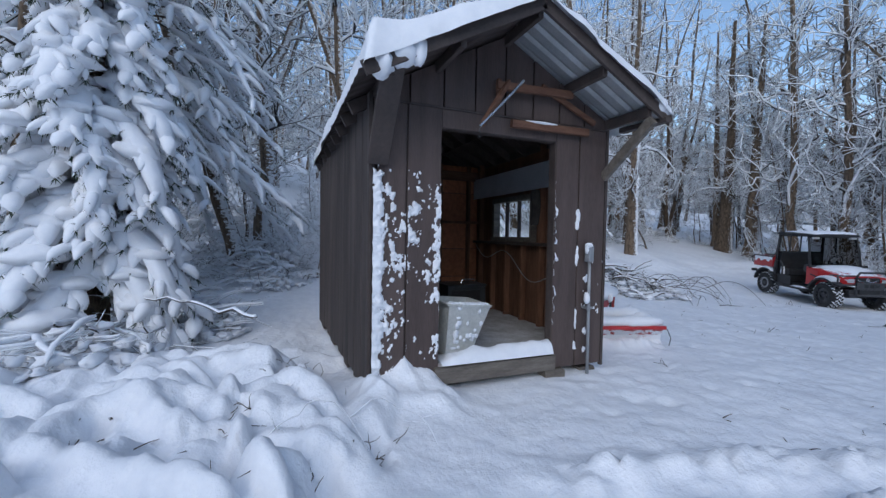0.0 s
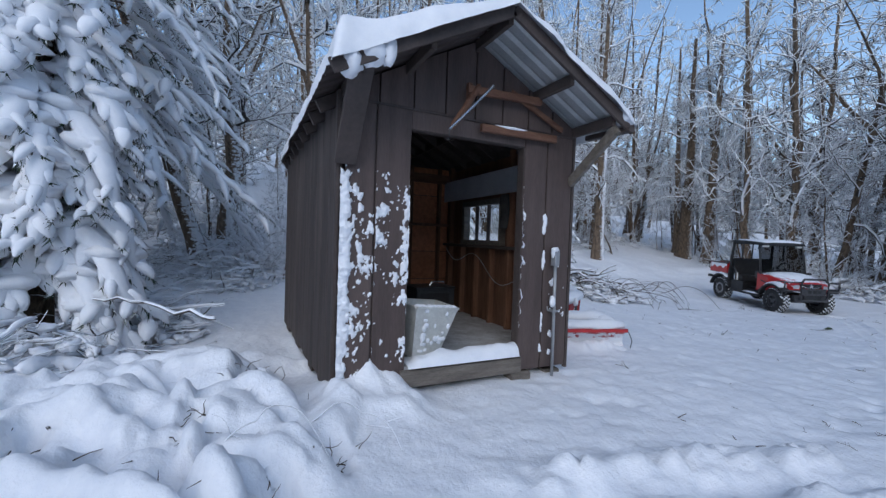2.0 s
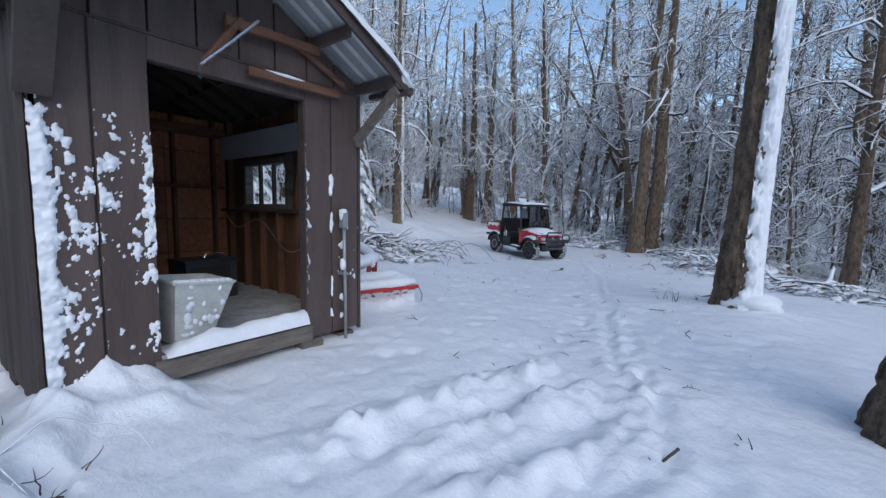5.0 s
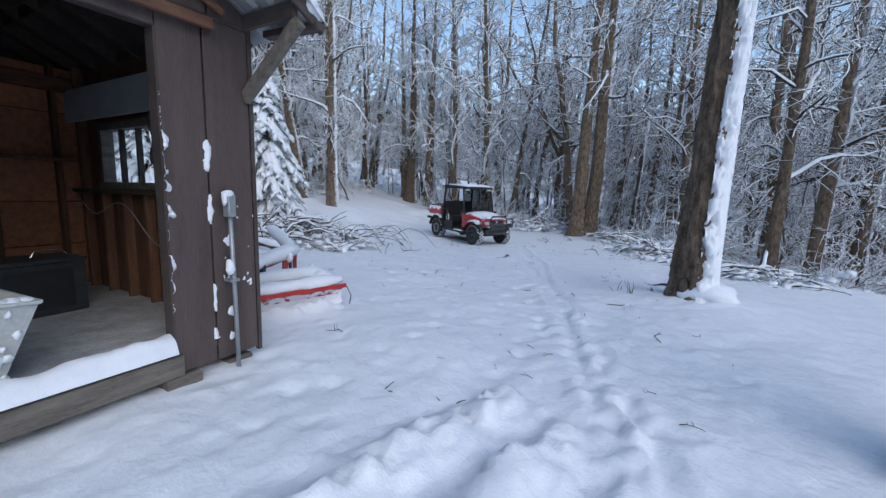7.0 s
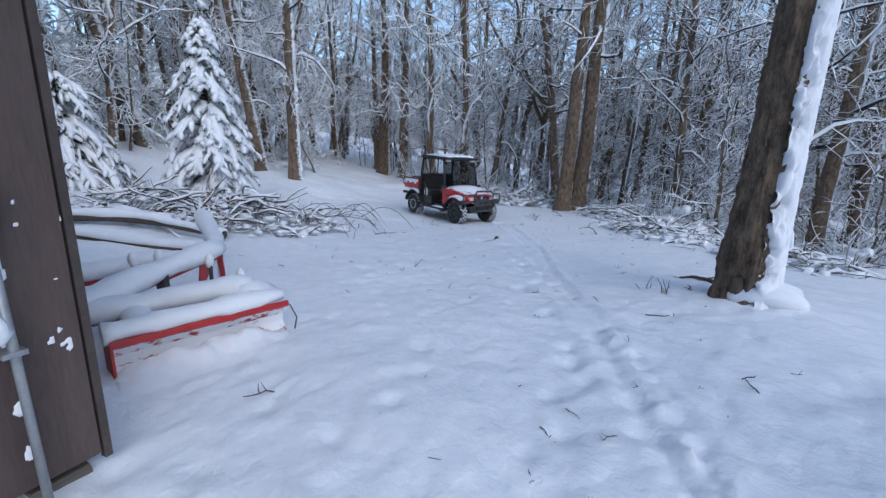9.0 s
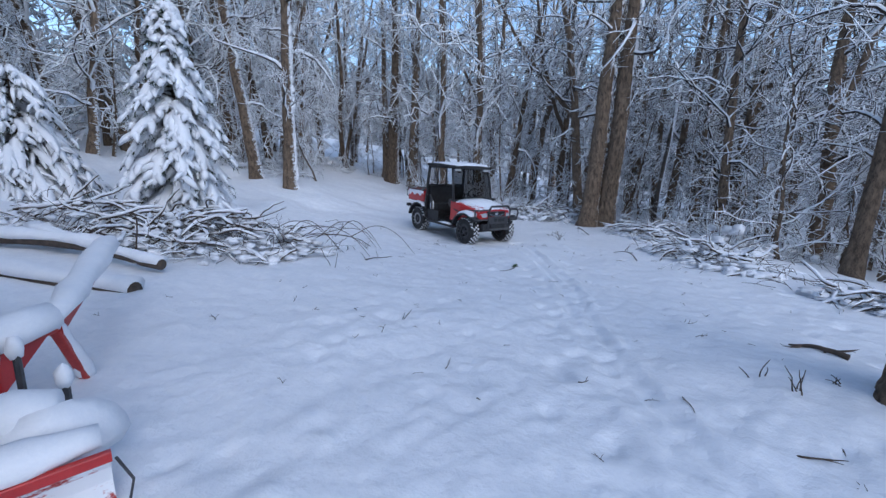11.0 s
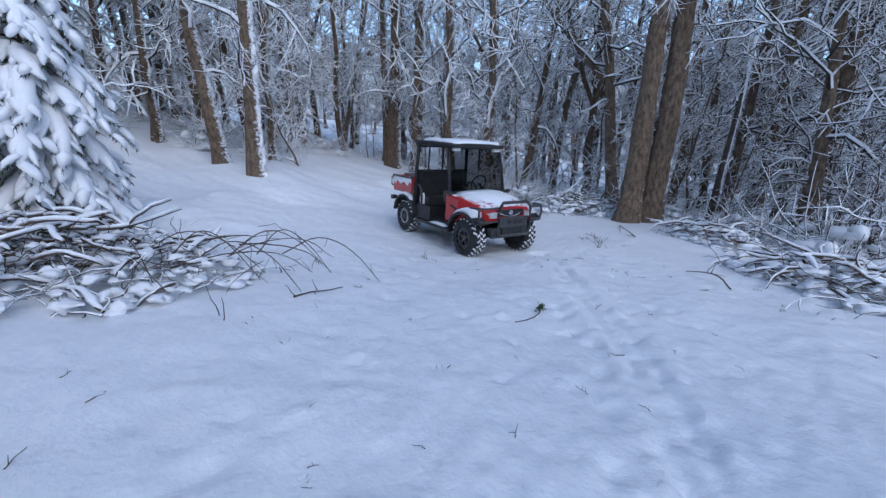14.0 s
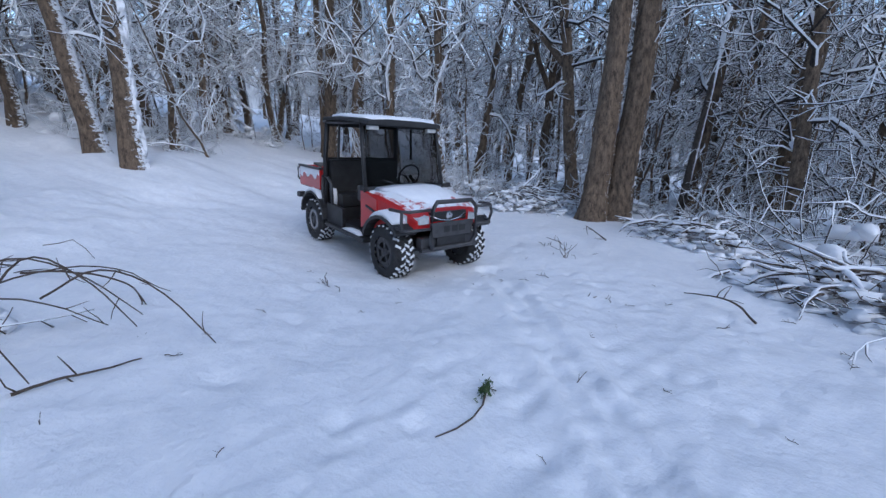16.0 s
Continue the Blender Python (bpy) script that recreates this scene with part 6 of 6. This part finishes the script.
for k, (x, y, z) in enumerate(((-1.15, 4.08, 0.34), (-1.45, 4.0, 0.46), (-1.7, 3.7, 0.52), (-1.6, 3.45, 0.56))):
    part("pin", Mesh().tube([(x, y, z - 0.25), (x, y, z + 0.05)], 0.018, 8), M_GUARD, plow)
    part("snow", Mesh().blob((x, y, z + 0.06), (0.04, 0.04, 0.07), k, 0.2), M_SNOWLUMP, plow, smooth=True)
part("drift", Mesh().blob((-0.85, 3.9, 0.24), (0.2, 0.24, 0.17), 5, 0.3, 16, 10), M_SNOWLUMP, plow, smooth=True)
part("chain", Mesh().tube([(-0.45, 3.98, 0.27), (-0.42, 4.02, 0.15), (-0.43, 4.0, 0.05)], 0.006, 6), M_GUARD, plow)

# ---- litter on the snow ----
BITS = []
for k in range(6):
    r = np.random.default_rng(400 + k)
    ms = Mesh()
    p = wander((-0.08, 0, 0), (1, 0, 0.05), 0.16 + 0.03 * k, 5, 0.25, 0.0, r)
    ms.tube(p, np.linspace(0.006, 0.003, 6), 5)
    for j in range(k % 3 + 1):
        ms.tube(wander(p[2 + j], (0.6, r.choice([-1, 1]) * 0.7, 0.5), 0.07, 2, 0.2, 0, r), [0.004, 0.003, 0.002], 4, cap=False)
    BITS.append(ms.data("twig", M_STICK, True))
r = np.random.default_rng(77)
spots = [(0.17, 3.2, 0.9), (2.85, 4.6, 0.9), (2.9, 4.75, 0.8), (-0.97, 14.7, 1.6), (-0.8, 14.9, 1.4), (-2.9, 11.3, 1.1), (3.0, 2.0, 1.5), (3.4, 2.3, 1.4), (2.35, 5.9, 1.1), (2.5, 6.05, 0.9)]
spots += [(r.uniform(-3.3, 3.4), r.uniform(2.6, 14.5), r.uniform(0.3, 0.75)) for k in range(170)]
for x, y, s in spots:
    ob = tagged(new("twig", BITS[r.integers(len(BITS))]), "small dark twig lying on the snow", "twig", "fallen twigs")
    ob.matrix_basis = pose(x, y, ground_at(x, y) + 0.004 * s, r.normal(0, 12), r.uniform(-40, 15), r.uniform(0, 360)) @ Matrix.Scale(s, 4)

sprig = thing("fallen_sprig", Matrix(), "fallen green moss-tipped sprig lying on the snow", "sprig")
pts = [(-0.72, 9.6), (-0.65, 9.71), (-0.6, 9.83), (-0.585, 9.96), (-0.61, 10.1), (-0.63, 10.18)]
part("stem", Mesh().tube([(x, y, ground_at(x, y) + 0.02) for x, y in pts], np.linspace(0.004, 0.008, 6), 6), M_STICK, sprig, smooth=True)
tuft = Mesh()
for k in range(160):
    o = np.array([-0.62 + r.normal(0, 0.018), 10.12 + r.normal(0, 0.05), ground_at(-0.62, 10.12) + 0.02 + abs(r.normal(0, 0.015))])
    d = r.normal(0, 1, 3)
    d *= 0.03 / np.linalg.norm(d)
    c = np.cross(d, r.normal(0, 1, 3))
    c *= 0.006 / np.linalg.norm(c)
    tuft.add([o - c, o + c, o + d], [(0, 1, 2)])
tagged(part("tuft", tuft, M_SPRIG, sprig, fix=False), kind="stuff")


def fallen_branch(points, r0, label, seed):
    r = np.random.default_rng(seed)
    ob = thing("fallen_branch", Matrix(), label, "branch", "fallen branches")
    bend = np.array(points, float)
    for _ in range(3):
        a, b = bend[:-1], bend[1:]
        bend = np.concatenate([bend[:1], np.stack([a * 0.75 + b * 0.25, a * 0.25 + b * 0.75], 1).reshape(-1, 3), bend[-1:]])
    bend = bend[:: max(1, len(bend) // 12)]
    pts = np.array([(x, y, ground_at(x, y) + h) for x, y, h in bend])
    part("stem", Mesh().tube(pts, np.linspace(r0, r0 * 0.4, len(pts)), 6), M_LIMB if seed in (9, 10, 11) else M_STICK, ob, smooth=True)
    for k in range(3):
        i = r.integers(1, len(pts) - 1)
        part("side_twig", Mesh().tube(wander(pts[i], (pts[i + 1] - pts[i]) + r.normal(0, 0.15, 3), 0.18, 3, 0.2, 0.02, r), [r0 * 0.5, r0 * 0.4, r0 * 0.3, 0.002], 5), M_LIMB if seed in (9, 10, 11) else M_STICK, ob, smooth=True)


fallen_branch([(-2.98, 8.85, 0.01), (-2.93, 9.0, 0.03), (-2.86, 9.2, 0.03), (-2.79, 9.42, 0.02)], 0.011, "thin forked branch lying flat on the snow", 1)
fallen_branch([(-5.3, 9.8, 0.03), (-4.8, 10.0, 0.14), (-4.2, 10.15, 0.12), (-3.77, 10.03, 0.02)], 0.013, "thin arching branch resting on the snow", 2)
fallen_branch([(-4.6, 9.0, 0.1), (-4.2, 9.5, 0.42), (-3.9, 9.9, 0.4), (-3.75, 10.25, 0.08)], 0.009, "thin arching stem by the brush pile", 3)
fallen_branch([(-4.5, 8.4, 0.15), (-4.0, 8.9, 0.38), (-3.6, 9.3, 0.32), (-3.5, 9.6, 0.05)], 0.009, "thin arching stem by the brush pile", 4)
fallen_branch([(-4.9, 6.2, 0.2), (-5.6, 6.6, 0.55), (-6.3, 6.8, 0.5), (-7.0, 6.7, 0.25)], 0.012, "long arching stem over the brush pile", 5)
for k in range(7):
    bx, by, a = -4.9 + 0.2 * k, 8.0 + 0.22 * k, 0.5 + 0.16 * ((k * 5) % 7 - 3)
    ux, uy, ln = math.cos(a), math.sin(a), 0.8 + 0.12 * ((k * 3) % 5)
    fallen_branch([(bx, by, 0.3), (bx + ux * ln * 0.4, by + uy * ln * 0.4, 0.6 + 0.05 * (k % 3)), (bx + ux * ln * 0.8, by + uy * ln * 0.8, 0.45), (bx + ux * ln * 1.1, by + uy * ln * 1.1, 0.06)], 0.009, "thin arching stem by the brush pile", 20 + k)
fallen_branch([(1.3, 12.3, 0.02), (1.15, 12.55, 0.12), (0.95, 12.7, 0.1), (0.8, 12.95, 0.02)], 0.012, "crooked stick poking from the snow", 6)
fallen_branch([(-0.1, 15.6, 0.02), (-0.3, 15.9, 0.1), (-0.5, 16.1, 0.18)], 0.014, "crooked stick poking from the snow", 7)
fallen_branch([(3.12, 7.85, 0.03), (2.95, 7.95, 0.03), (2.75, 8.05, 0.0)], 0.03, "short dark branch at the foot of the trunk", 8)
fallen_branch([(-0.6, -0.9, 0.28), (-1.4, -1.5, 0.5), (-2.2, -2.1, 0.72), (-2.9, -2.9, 0.6)], 0.02, "long bowed branch under a line of snow", 9)
fallen_branch([(0.55, -0.25, 0.0), (0.5, 0.02, 0.14), (0.62, 0.25, 0.12), (0.85, 0.3, -0.02)], 0.005, "thin bramble stem arching from the drift", 10)
fallen_branch([(0.7, -0.75, 0.0), (0.62, -0.55, 0.12), (0.75, -0.35, 0.1), (0.95, -0.2, 0.0)], 0.005, "thin bramble stem arching from the drift", 11)

stump = thing("pole", Matrix(), "thin leaning dead pole at the track's edge", "pole")
zz = ground_at(1.5, 20.0)
part("stem", Mesh().tube([(1.5, 20.0, zz - 0.2), (1.62, 20.05, zz + 1.3), (1.78, 20.1, zz + 3.2), (1.9, 20.1, zz + 5.0)], [0.1, 0.09, 0.07, 0.05], 10), M_LIMB, stump, smooth=True)

# dark tufts of stems poking out of the foreground drift
for k, (x, y, pr) in enumerate(POCKETS):
    r = np.random.default_rng(500 + k)
    ms = Mesh()
    for j in range(34):
        px, py = x + r.normal(0, 0.06), y + r.normal(0, 0.06)
        ms.tube(wander((px, py, ground_at(px, py) - 0.03), (r.normal(0, 1), r.normal(0, 1), 0.3), r.uniform(0.08, 0.22), 5, 0.3, 0.08, r), [0.004, 0.004, 0.003, 0.003, 0.002, 0.001], 4, cap=False)
    tagged(part("bramble", ms, M_STICK, smooth=True, fix=False), "dark bramble stems in a hollow of the snow", "bramble", "brambles in the drift", "stuff")

# dry stems standing out of the snow
for k, (x, y, n, tall) in enumerate(((2.49, 6.74, 5, 0.2), (2.28, 6.89, 3, 0.16), (2.77, 6.94, 4, 0.12), (-2.82, 11.35, 3, 0.16), (-2.62, 11.24, 2, 0.1), (-0.67, 14.26, 4, 0.22), (-3.91, 9.05, 2, 0.42), (-0.15, 12.35, 3, 0.1), (-0.68, 6.63, 2, 0.12), (-3.02, 8.09, 2, 0.3), (1.21, 2.49, 2, 0.14), (1.69, 2.6, 2, 0.1), (-0.59, 13.83, 4, 0.25))):
    r = np.random.default_rng(600 + k)
    tuft = thing("dry_stems", pose(x, y, ground_at(x, y)), "few dry dark stems standing out of the snow", "dry stems", "dry stems in the snow")
    for j in range(n):
        lie = r.normal(0, 0.55, 2)
        line = wander((r.normal(0, 0.03), r.normal(0, 0.03), -0.03), (lie[0], lie[1], 1.0), tall * r.uniform(0.7, 1.3), 5, 0.16, 0.05, r)
        part("stem", Mesh().tube(line, np.linspace(0.006, 0.0025, 6), 5), M_STICK, tuft, smooth=True)
